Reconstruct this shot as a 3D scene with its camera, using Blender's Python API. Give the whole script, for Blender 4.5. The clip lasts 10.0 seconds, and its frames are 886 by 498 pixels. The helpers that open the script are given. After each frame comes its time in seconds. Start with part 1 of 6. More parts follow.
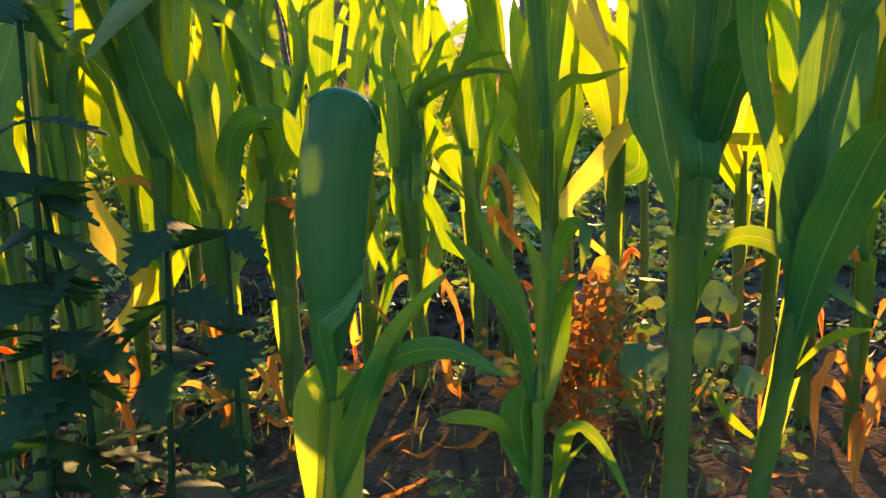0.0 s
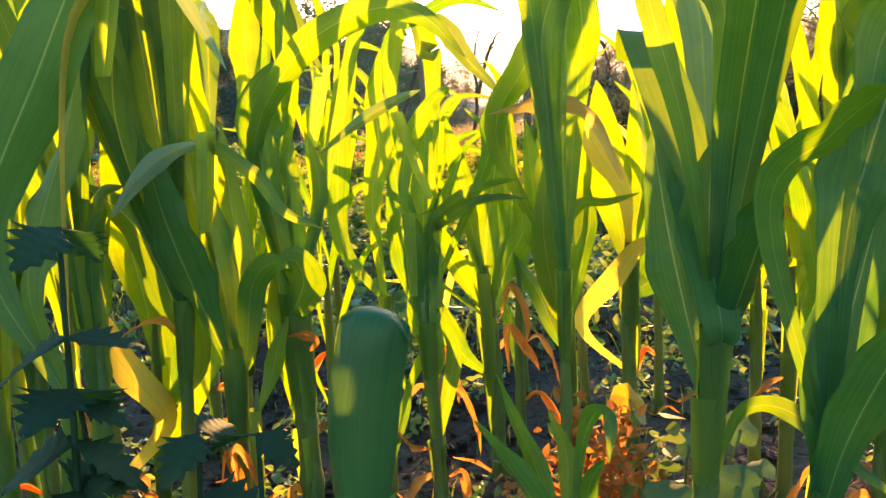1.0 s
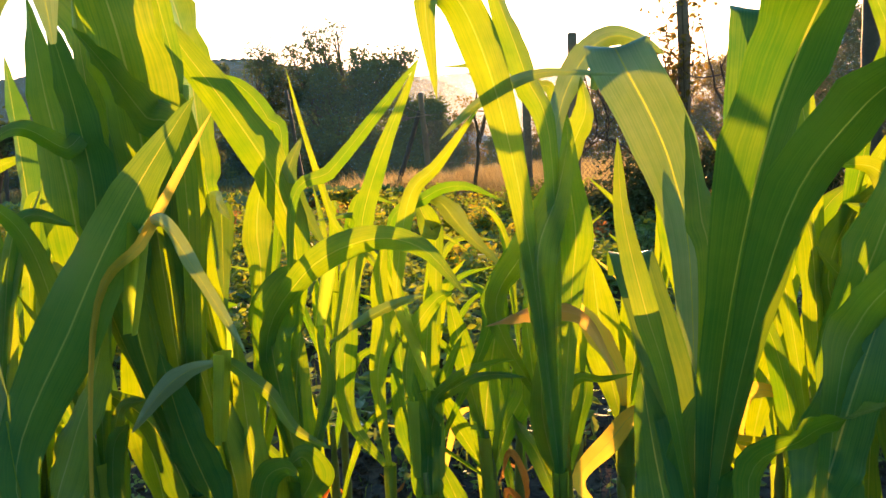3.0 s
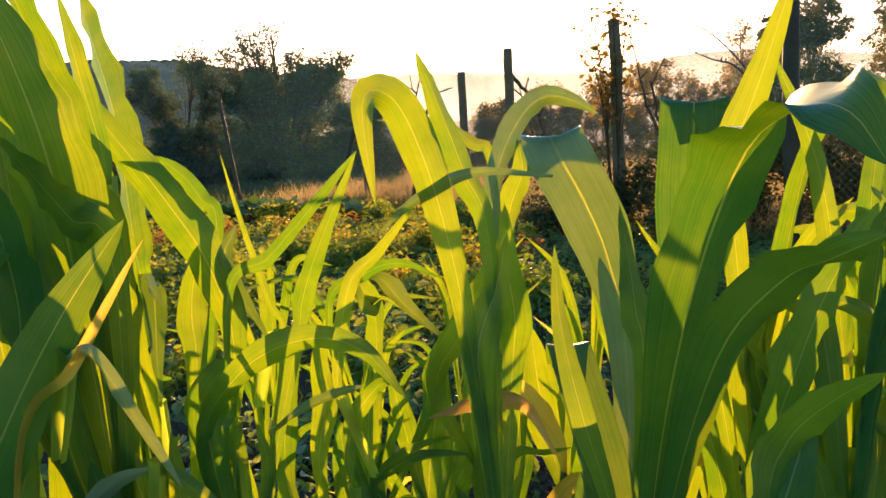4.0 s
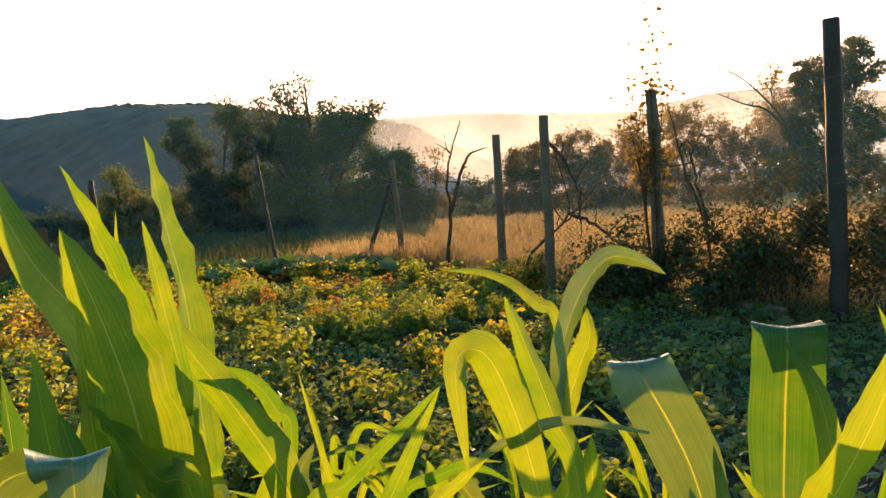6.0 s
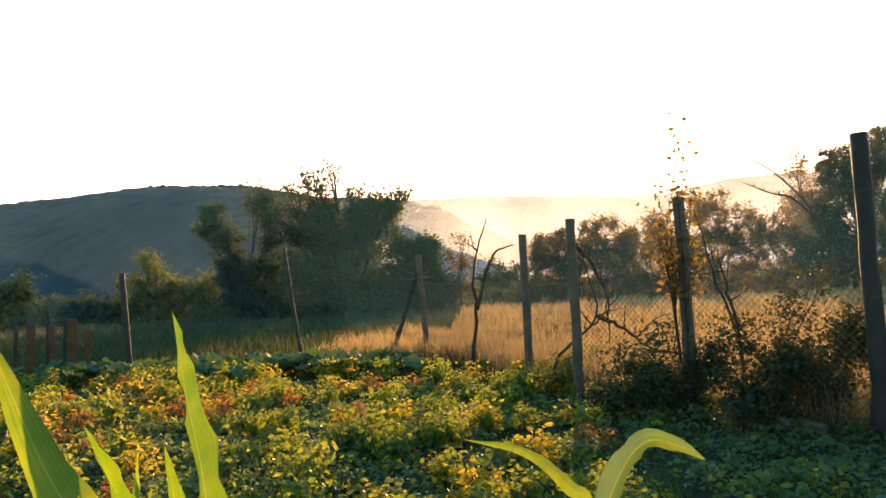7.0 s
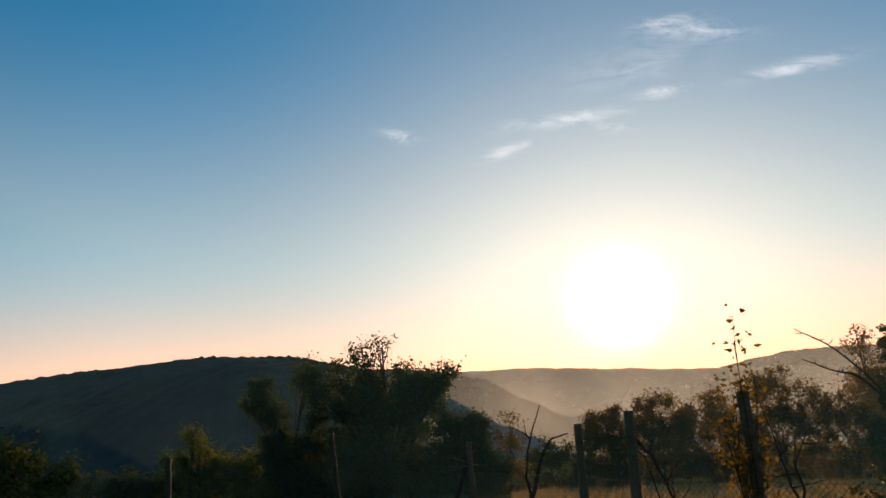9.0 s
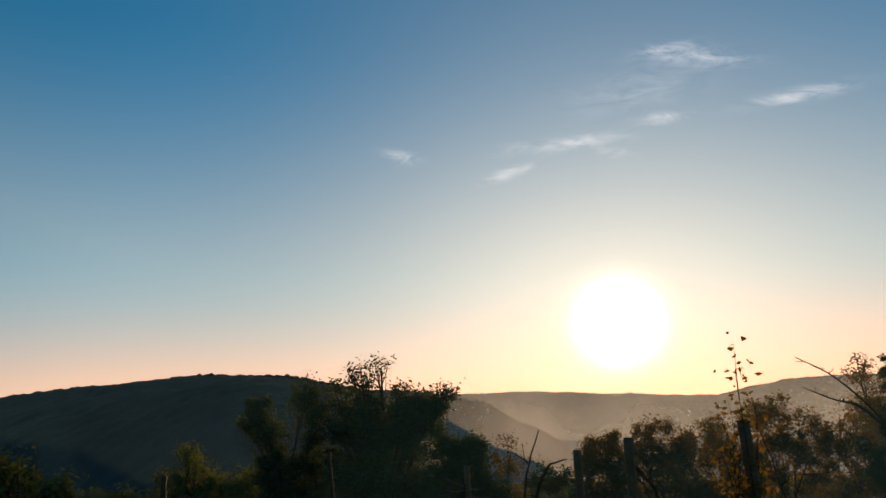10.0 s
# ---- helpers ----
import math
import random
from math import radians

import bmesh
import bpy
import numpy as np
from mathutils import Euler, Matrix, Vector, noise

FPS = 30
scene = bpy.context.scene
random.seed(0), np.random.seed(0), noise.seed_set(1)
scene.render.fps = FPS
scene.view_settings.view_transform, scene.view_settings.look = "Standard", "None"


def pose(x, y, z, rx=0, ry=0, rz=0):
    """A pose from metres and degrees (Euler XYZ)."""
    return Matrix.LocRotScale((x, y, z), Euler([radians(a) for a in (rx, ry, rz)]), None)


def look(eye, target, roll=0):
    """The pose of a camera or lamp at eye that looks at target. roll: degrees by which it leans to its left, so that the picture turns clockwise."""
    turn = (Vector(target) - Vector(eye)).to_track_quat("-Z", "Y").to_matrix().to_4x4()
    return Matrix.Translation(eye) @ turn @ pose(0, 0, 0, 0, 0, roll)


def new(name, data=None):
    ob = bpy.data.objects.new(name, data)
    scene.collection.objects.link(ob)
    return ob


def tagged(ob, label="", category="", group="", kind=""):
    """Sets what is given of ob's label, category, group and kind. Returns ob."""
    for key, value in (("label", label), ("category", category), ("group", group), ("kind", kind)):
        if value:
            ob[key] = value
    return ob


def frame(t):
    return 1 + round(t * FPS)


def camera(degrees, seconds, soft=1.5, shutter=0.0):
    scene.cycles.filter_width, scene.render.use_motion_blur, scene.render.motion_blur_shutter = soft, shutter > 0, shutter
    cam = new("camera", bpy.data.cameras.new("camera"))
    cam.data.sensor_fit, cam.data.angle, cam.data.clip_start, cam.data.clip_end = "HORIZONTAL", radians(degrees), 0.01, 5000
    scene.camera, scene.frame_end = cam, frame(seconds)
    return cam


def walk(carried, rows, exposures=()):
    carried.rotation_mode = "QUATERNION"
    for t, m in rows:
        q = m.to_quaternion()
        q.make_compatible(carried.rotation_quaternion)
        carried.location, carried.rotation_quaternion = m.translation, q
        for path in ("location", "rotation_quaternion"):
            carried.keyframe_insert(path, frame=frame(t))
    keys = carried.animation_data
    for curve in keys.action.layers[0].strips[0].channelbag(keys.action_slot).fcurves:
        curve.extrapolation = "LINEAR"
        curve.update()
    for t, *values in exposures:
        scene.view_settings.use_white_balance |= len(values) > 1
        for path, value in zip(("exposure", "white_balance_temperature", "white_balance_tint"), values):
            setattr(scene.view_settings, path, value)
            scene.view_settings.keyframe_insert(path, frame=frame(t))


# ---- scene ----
cam = camera(62.0, 10.0)
PATH = [
    (0.0, pose(0.065, -0.139, 0.370, 77.58, 1.83, 3.85)),
    (0.5, pose(0.056, -0.131, 0.446, 78.67, 2.24, 3.71)),
    (1.0, pose(0.049, -0.122, 0.530, 80.27, 2.72, 4.11)),
    (1.5, pose(0.055, -0.123, 0.626, 80.88, 2.83, 4.41)),
    (2.0, pose(0.057, -0.142, 0.668, 81.33, 2.86, 4.21)),
    (2.5, pose(0.065, -0.145, 0.739, 81.88, 2.78, 4.56)),
    (2.7, pose(0.061, -0.146, 0.769, 82.41, 2.66, 4.60)),
    (3.8, pose(0.077, -0.129, 0.936, 82.07, 3.49, 0.84)),
    (4.0, pose(0.070, -0.125, 0.958, 82.27, 3.04, -0.52)),
    (4.5, pose(0.046, -0.117, 1.012, 82.91, 2.72, -2.32)),
    (5.0, pose(0.012, -0.109, 1.084, 83.47, 2.53, -1.75)),
    (5.5, pose(-0.003, -0.102, 1.163, 84.28, 2.69, 0.42)),
    (5.7, pose(-0.003, -0.091, 1.202, 84.57, 2.96, 0.92)),
    (6.8, pose(-0.003, -0.022, 1.448, 90.04, 2.92, 3.40)),
    (7.0, pose(-0.003, -0.028, 1.498, 91.76, 2.70, 3.62)),
    (7.5, pose(-0.030, -0.014, 1.612, 96.27, 1.90, 4.75)),
    (8.0, pose(-0.046, -0.012, 1.650, 100.24, 2.14, 6.24)),
    (8.5, pose(-0.056, -0.022, 1.683, 102.85, 2.44, 7.06)),
    (9.0, pose(-0.060, -0.036, 1.697, 105.17, 2.09, 7.17)),
    (9.5, pose(-0.066, -0.052, 1.704, 106.42, 1.55, 7.00)),
    (10.0, pose(-0.068, -0.050, 1.710, 106.80, 1.10, 6.96)),
]
EXPOSURES = [
    (0.0, 2.15, 7500, 25), (1.0, 2.45, 7700, 28), (2.5, 1.9, 7400, 25), (4.0, 1.35, 6900, 24), (5.7, 1.15, 6900, 24), (6.8, 1.3, 6800, 22), (7.2, 1.25, 6800, 22),
    (7.6, 0.5, 6700, 20), (8.0, -0.05, 6600, 18), (8.4, -0.42, 6600, 18), (9.0, -0.88, 6600, 17), (9.5, -1.05, 6600, 16), (10.0, -1.1, 6600, 16),
]
walk(cam, PATH, EXPOSURES)

# ---- light: a low morning sun ahead of the camera and a clear sky ----
SUN_AZ, SUN_EL = 6.8, 10.4          # degrees to the right of +y, above the horizon
SUN_DIR = Vector((math.sin(radians(SUN_AZ)) * math.cos(radians(SUN_EL)),
                  math.cos(radians(SUN_AZ)) * math.cos(radians(SUN_EL)), math.sin(radians(SUN_EL))))


def make_world():
    world = bpy.data.worlds.new("sky")
    scene.world = world
    world.use_nodes = True
    nt = world.node_tree
    nt.nodes.clear()
    n, ln = nt.nodes.new, nt.links.new
    out, bg = n("ShaderNodeOutputWorld"), n("ShaderNodeBackground")
    sky = n("ShaderNodeTexSky")
    sky.sky_type, sky.sun_disc = "NISHITA", False
    sky.sun_elevation, sky.sun_rotation = radians(SUN_EL), radians(SUN_AZ)
    sky.air_density, sky.dust_density, sky.ozone_density = 1.0, 0.1, 3.0
    tc = n("ShaderNodeTexCoord")
    # aureole of the bare sun in the hazy morning air
    dot = n("ShaderNodeVectorMath")
    dot.operation = "DOT_PRODUCT"
    dot.inputs[1].default_value = SUN_DIR
    nrm = n("ShaderNodeVectorMath")
    nrm.operation = "NORMALIZE"
    ln(tc.outputs["Generated"], nrm.inputs[0])
    ln(nrm.outputs["Vector"], dot.inputs[0])

    def math_node(op, a, b=None):
        m = n("ShaderNodeMath")
        m.operation = op
        for slot, v in enumerate((a, b)):
            if v is None:
                continue
            if isinstance(v, (int, float)):
                m.inputs[slot].default_value = v
            else:
                ln(v, m.inputs[slot])
        return m.outputs[0]

    cosang = math_node("MAXIMUM", dot.outputs["Value"], 0.0)
    disc = math_node("MULTIPLY", math_node("POWER", cosang, 1500.0), AUREOLE[0])
    inner = math_node("MULTIPLY", math_node("POWER", cosang, 160.0), AUREOLE[1])
    outer = math_node("MULTIPLY", math_node("POWER", cosang, 14.0), AUREOLE[2])
    glow = n("ShaderNodeVectorMath")
    glow.operation = "SCALE"
    glow.inputs[0].default_value = (1.0, 0.80, 0.58)
    broad = n("ShaderNodeVectorMath")
    broad.operation = "SCALE"
    broad.inputs[0].default_value = AUREOLE_WIDE
    ln(math_node("POWER", cosang, 14.0), broad.inputs["Scale"])
    both = n("ShaderNodeVectorMath")
    ln(glow.outputs[0], both.inputs[0])
    ln(broad.outputs[0], both.inputs[1])
    ln(math_node("ADD", math_node("ADD", disc, inner), outer), glow.inputs["Scale"])
    # thin wisps of cloud
    sep = n("ShaderNodeSeparateXYZ")
    ln(nrm.outputs["Vector"], sep.inputs[0])
    ahead = math_node("MAXIMUM", sep.outputs["Y"], 0.05)
    u, v = math_node("DIVIDE", sep.outputs["X"], ahead), math_node("DIVIDE", sep.outputs["Z"], ahead)
    comb = n("ShaderNodeCombineXYZ")
    ln(u, comb.inputs[0])
    ln(v, comb.inputs[1])
    mp = n("ShaderNodeMapping")
    mp.inputs["Scale"].default_value, mp.inputs["Rotation"].default_value = (16.0, 42.0, 1.0), (0, 0, radians(-12))
    ln(comb.outputs[0], mp.inputs["Vector"])
    noi = n("ShaderNodeTexNoise")
    noi.inputs["Scale"].default_value, noi.inputs["Detail"].default_value = 1.0, 8.0
    noi.inputs["Roughness"].default_value, noi.inputs["Distortion"].default_value = 0.62, 0.8
    ln(mp.outputs[0], noi.inputs["Vector"])
    ramp = n("ShaderNodeMapRange")
    ramp.inputs["From Min"].default_value, ramp.inputs["From Max"].default_value = 0.40, 0.72
    ln(noi.outputs["Fac"], ramp.inputs["Value"])
    total = None
    for cu, cv, su, sv, tilt, amount in WISPS:
        du, dv = math_node("SUBTRACT", u, cu), math_node("SUBTRACT", v, cv)
        dv = math_node("SUBTRACT", dv, math_node("MULTIPLY", du, tilt))
        a2 = math_node("POWER", math_node("ABSOLUTE", math_node("DIVIDE", du, su)), 2.0)
        b2 = math_node("POWER", math_node("ABSOLUTE", math_node("DIVIDE", dv, sv)), 2.0)
        bell = math_node("MULTIPLY", math_node("EXPONENT", math_node("MULTIPLY", math_node("ADD", a2, b2), -1.0)), amount)
        total = bell if total is None else math_node("ADD", total, bell)
    cloud = n("ShaderNodeVectorMath")
    cloud.operation = "SCALE"
    cloud.inputs[0].default_value = (1.0, 0.86, 0.74)
    ln(math_node("MULTIPLY", math_node("MULTIPLY", ramp.outputs[0], total), CLOUD_BRIGHT), cloud.inputs["Scale"])
    add1, add2, sk = n("ShaderNodeVectorMath"), n("ShaderNodeVectorMath"), n("ShaderNodeVectorMath")
    sk.operation = "MULTIPLY"
    # thick low air turns the sky warm near the horizon
    rise = n("ShaderNodeMapRange")
    rise.interpolation_type = "SMOOTHSTEP"
    rise.inputs["From Min"].default_value, rise.inputs["From Max"].default_value = 0.22, 0.55
    low = n("ShaderNodeMapRange")
    low.interpolation_type = "SMOOTHSTEP"
    low.inputs["From Min"].default_value, low.inputs["From Max"].default_value = 0.03, 0.26
    ln(sep.outputs["Z"], low.inputs["Value"])
    warm = n("ShaderNodeMix")
    warm.data_type = "RGBA"
    warm.inputs["A"].default_value, warm.inputs["B"].default_value = (*SKY_LOW, 1), (*SKY_MID, 1)
    ln(low.outputs[0], warm.inputs["Factor"])
    ln(sep.outputs["Z"], rise.inputs["Value"])
    tint = n("ShaderNodeMix")
    tint.data_type = "RGBA"
    tint.inputs["B"].default_value = (*SKY_HIGH, 1)
    ln(warm.outputs["Result"], tint.inputs["A"])
    away = n("ShaderNodeMapRange")
    away.interpolation_type = "SMOOTHSTEP"
    away.inputs["From Min"].default_value, away.inputs["From Max"].default_value = 0.90, 0.2
    ln(dot.outputs["Value"], away.inputs["Value"])
    ln(math_node("MAXIMUM", rise.outputs[0], away.outputs[0]), tint.inputs["Factor"])
    behind = n("ShaderNodeMapRange")
    behind.interpolation_type = "SMOOTHSTEP"
    behind.inputs["From Min"].default_value, behind.inputs["From Max"].default_value = 0.60, -0.15
    ln(dot.outputs["Value"], behind.inputs["Value"])
    pale = n("ShaderNodeMix")
    pale.data_type = "RGBA"
    pale.inputs["B"].default_value = (*SKY_BACK, 1)
    ln(behind.outputs[0], pale.inputs["Factor"])
    ln(tint.outputs["Result"], pale.inputs["A"])
    ln(pale.outputs["Result"], sk.inputs[1])
    near = n("ShaderNodeMapRange")
    near.interpolation_type = "SMOOTHSTEP"
    near.inputs["From Min"].default_value, near.inputs["From Max"].default_value = 0.75, 1.0
    near.inputs["To Min"].default_value, near.inputs["To Max"].default_value = 1.0, NEAR_SUN
    ln(dot.outputs["Value"], near.inputs["Value"])
    thin = n("ShaderNodeVectorMath")
    thin.operation = "SCALE"
    ln(sky.outputs["Color"], thin.inputs[0])
    ln(near.outputs[0], thin.inputs["Scale"])
    ln(thin.outputs[0], sk.inputs[0])
    ln(sk.outputs[0], add1.inputs[0])
    ln(both.outputs[0], add1.inputs[1])
    ln(add1.outputs[0], add2.inputs[0])
    ln(cloud.outputs[0], add2.inputs[1])
    ln(add2.outputs[0], bg.inputs["Color"])
    bg.inputs["Strength"].default_value = 0.060
    ln(bg.outputs[0], out.inputs["Surface"])


AUREOLE = (260.0, 0.8, 0.25)
CLOUD_BRIGHT = 19.0
WISPS = (  # across, up, half width, half height, slope, amount
    (0.268, 0.578, 0.060, 0.014, -0.10, 1.0), (0.225, 0.598, 0.040, 0.008, 0.10, 0.8), (0.404, 0.506, 0.065, 0.010, 0.14, 0.9),
    (0.066, 0.454, 0.075, 0.010, 0.05, 0.7), (0.205, 0.484, 0.030, 0.008, 0.05, 1.1), (-0.018, 0.413, 0.030, 0.008, 0.20, 1.0),
    (-0.178, 0.451, 0.024, 0.009, -0.25, 0.9), (0.137, 0.435, 0.022, 0.007, -0.2, 0.6), (0.17, 0.53, 0.09, 0.03, 0.1, 0.25))
SKY_LOW, SKY_MID, SKY_HIGH = (13.0, 4.3, 2.2), (6.6, 5.2, 3.6), (0.75, 3.5, 3.7)
SKY_BACK = (1.6, 1.85, 1.35)      # unseen sky opposite the sun, toned to set the fill in shade
NEAR_SUN = 0.8
AUREOLE_WIDE = (14.2, 10.9, 6.6)
make_world()
sun = new("sun", bpy.data.lights.new("sun", "SUN"))
sun.data.energy, sun.data.angle, sun.data.color = 5.0, radians(0.6), (1.0, 0.58, 0.22)
sun.matrix_world = look(SUN_DIR * 100, (0, 0, 0))

# ---- materials ----
def material(name):
    m = bpy.data.materials.new(name)
    m.use_nodes = True
    return m, m.node_tree, m.node_tree.nodes["Principled BSDF"]


def mixed_noise(nt, colours, scale, fine, coords="Object", mix=0.35):
    """A colour that wanders between the given ones at two scales."""
    n, ln = nt.nodes.new, nt.links.new
    tc = n("ShaderNodeTexCoord")
    big, small = n("ShaderNodeTexNoise"), n("ShaderNodeTexNoise")
    for t, s in ((big, scale), (small, fine)):
        t.inputs["Scale"].default_value, t.inputs["Detail"].default_value = s, 5.0
        ln(tc.outputs[coords], t.inputs["Vector"])
    m = n("ShaderNodeMix")
    m.inputs["Factor"].default_value = mix
    ln(big.outputs["Fac"], m.inputs["A"])
    ln(small.outputs["Fac"], m.inputs["B"])
    ramp = n("ShaderNodeValToRGB")
    el = ramp.color_ramp.elements
    while len(el) < len(colours):
        el.new(0.5)
    for k, c in enumerate(colours):
        el[k].position = 0.32 + 0.36 * k / max(1, len(colours) - 1)
        el[k].color = (*c, 1)
    ln(m.outputs["Result"], ramp.inputs["Fac"])
    return ramp.outputs["Color"], small.outputs["Fac"]


def bumpy(nt, bsdf, height, strength, distance):
    b = nt.nodes.new("ShaderNodeBump")
    b.inputs["Strength"].default_value, b.inputs["Distance"].default_value = strength, distance
    nt.links.new(height, b.inputs["Height"])
    nt.links.new(b.outputs["Normal"], bsdf.inputs["Normal"])


def plain_material(name, colours, scale, fine, rough=0.85, bump=0.4, distance=0.01, spec=0.3, coords="Object"):
    m, nt, b = material(name)
    col, fac = mixed_noise(nt, colours, scale, fine, coords)
    nt.links.new(col, b.inputs["Base Color"])
    b.inputs["Roughness"].default_value, b.inputs["Specular IOR Level"].default_value = rough, spec
    if bump:
        bumpy(nt, b, fac, bump, distance)
    return m


def blade_material(name, dark, light, through_a, through_b, part_through, rough=0.42, veins=26.0, spec=0.4, island=False):
    """A leaf: glossy skin outside, light passing through, fine veins along its length."""
    m, nt, b = material(name)
    n, ln = nt.nodes.new, nt.links.new
    out = nt.nodes["Material Output"]
    tc, uv = n("ShaderNodeTexCoord"), n("ShaderNodeSeparateXYZ")
    ln(tc.outputs["UV"], uv.inputs[0])
    mp = n("ShaderNodeMapping")
    mp.inputs["Scale"].default_value = (veins * 0.8, 2.0, 1.0)
    ln(tc.outputs["UV"], mp.inputs["Vector"])
    streak = n("ShaderNodeTexNoise")
    streak.inputs["Scale"].default_value, streak.inputs["Detail"].default_value = 1.0, 3.0
    ln(mp.outputs[0], streak.inputs["Vector"])
    sine = n("ShaderNodeMapRange")
    sine.inputs["To Min"].default_value, sine.inputs["To Max"].default_value = -1.6, 1.6
    ln(streak.outputs["Fac"], sine.inputs["Value"])
    noi = n("ShaderNodeTexNoise")
    noi.inputs["Scale"].default_value, noi.inputs["Detail"].default_value = 14.0, 6.0
    ln(tc.outputs["Object"], noi.inputs["Vector"])
    blot = n("ShaderNodeTexNoise")
    blot.inputs["Scale"].default_value, blot.inputs["Detail"].default_value = 70.0, 4.0
    ln(tc.outputs["Object"], blot.inputs["Vector"])
    info = n("ShaderNodeNewGeometry" if island else "ShaderNodeObjectInfo")
    lot = info.outputs["Random Per Island" if island else "Random"]
    # vein + blotch + one value a leaf
    s1 = n("ShaderNodeMath")
    s1.operation = "MULTIPLY_ADD"
    s1.inputs[1].default_value = 0.40
    ln(sine.outputs[0], s1.inputs[0])
    ln(noi.outputs["Fac"], s1.inputs[2])
    s2 = n("ShaderNodeMath")
    s2.operation = "MULTIPLY_ADD"
    s2.inputs[1].default_value = 0.5
    ln(lot, s2.inputs[0])
    ln(s1.outputs[0], s2.inputs[2])
    s3 = n("ShaderNodeMath")
    s3.operation = "MULTIPLY_ADD"
    s3.inputs[1].default_value = 0.25
    ln(blot.outputs["Fac"], s3.inputs[0])
    ln(s2.outputs[0], s3.inputs[2])
    fac = n("ShaderNodeMapRange")
    fac.inputs["From Min"].default_value, fac.inputs["From Max"].default_value = 0.52, 1.20
    ln(s3.outputs[0], fac.inputs["Value"])

    def mix(a, c):
        x = n("ShaderNodeMix")
        x.data_type = "RGBA"
        x.inputs["A"].default_value, x.inputs["B"].default_value = (*a, 1), (*c, 1)
        ln(fac.outputs[0], x.inputs["Factor"])
        return x.outputs["Result"]

    ln(mix(dark, light), b.inputs["Base Color"])
    b.inputs["Roughness"].default_value, b.inputs["Specular IOR Level"].default_value = rough, spec
    bumpy(nt, b, s1.outputs[0], 0.35, 0.0015)
    tr, ms = n("ShaderNodeBsdfTranslucent"), n("ShaderNodeMixShader")
    ln(mix(through_a, through_b), tr.inputs["Color"])
    ms.inputs[0].default_value = part_through
    ln(b.outputs[0], ms.inputs[1])
    ln(tr.outputs[0], ms.inputs[2])
    ln(ms.outputs[0], out.inputs["Surface"])
    return m


LEAF = blade_material("corn_leaf", (0.003, 0.095, 0.036), (0.010, 0.145, 0.048), (0.17, 0.38, 0.003), (0.50, 0.59, 0.006), 0.38, spec=0.28)
# shaded copy of LEAF: shade is put into its colour and translucency
LEAF_SHADED = blade_material("corn_leaf_shaded", (0.002, 0.080, 0.036), (0.008, 0.125, 0.046), (0.12, 0.38, 0.003), (0.40, 0.58, 0.005), 0.22, spec=0.28)
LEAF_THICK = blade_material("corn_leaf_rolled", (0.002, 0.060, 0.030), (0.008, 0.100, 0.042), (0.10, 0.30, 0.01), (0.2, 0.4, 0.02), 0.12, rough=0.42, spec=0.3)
# waxy leaf with the sky's sheen put into its pale base colour
LEAF_GREY = blade_material("corn_leaf_bloom_sheen", (0.045, 0.15, 0.095), (0.11, 0.22, 0.165), (0.27, 0.46, 0.006), (0.52, 0.62, 0.010), 0.17, rough=0.36, spec=0.8)
LEAF_YELLOW = blade_material("corn_leaf_yellow", (0.22, 0.20, 0.03), (0.34, 0.26, 0.05), (0.75, 0.55, 0.05), (0.85, 0.55, 0.08), 0.55)
LEAF_DRY = blade_material("corn_leaf_dry", (0.26, 0.08, 0.015), (0.42, 0.20, 0.07), (0.80, 0.22, 0.02), (0.85, 0.38, 0.08), 0.5, rough=0.75, spec=0.2)
LEAF_BROWN = blade_material("corn_leaf_brown", (0.20, 0.13, 0.05), (0.30, 0.18, 0.08), (0.75, 0.35, 0.06), (0.70, 0.45, 0.10), 0.5, rough=0.7, spec=0.2)
RIB = blade_material("corn_midrib", (0.06, 0.17, 0.09), (0.13, 0.24, 0.13), (0.48, 0.52, 0.03), (0.66, 0.62, 0.06), 0.40, rough=0.4)
RIB_DRY = blade_material("corn_midrib_dry", (0.35, 0.22, 0.10), (0.42, 0.28, 0.14), (0.6, 0.35, 0.12), (0.7, 0.4, 0.15), 0.35, rough=0.7)
SHEATH = blade_material("corn_sheath", (0.03, 0.13, 0.05), (0.08, 0.19, 0.06), (0.44, 0.60, 0.03), (0.62, 0.72, 0.05), 0.5)
STALK = blade_material("corn_stalk", (0.035, 0.12, 0.04), (0.12, 0.18, 0.06), (0.44, 0.50, 0.05), (0.58, 0.50, 0.09), 0.16, rough=0.45, veins=60.0)
FOLIAGE = blade_material("bush_leaf", (0.036, 0.072, 0.042), (0.080, 0.115, 0.055), (0.12, 0.18, 0.02), (0.26, 0.27, 0.03), 0.20, rough=0.75, spec=0.15, island=True)
FOLIAGE_WARM = blade_material("bush_leaf_warm", (0.045, 0.055, 0.02), (0.09, 0.08, 0.03), (0.34, 0.26, 0.04), (0.58, 0.34, 0.07), 0.28, rough=0.8, spec=0.12, island=True)
FOLIAGE_LIGHT = blade_material("shrub_leaf_light", (0.045, 0.09, 0.03), (0.09, 0.13, 0.04), (0.28, 0.34, 0.03), (0.46, 0.46, 0.05), 0.24, rough=0.8, spec=0.15, island=True)
CROP = blade_material("crop_leaf", (0.06, 0.15, 0.05), (0.12, 0.21, 0.06), (0.32, 0.42, 0.012), (0.60, 0.56, 0.02), 0.37, rough=0.6, island=True)
CROP_YELLOW = blade_material("crop_leaf_yellow", (0.24, 0.23, 0.02), (0.36, 0.26, 0.03), (0.72, 0.62, 0.03), (0.85, 0.54, 0.03), 0.45, rough=0.55, island=True)
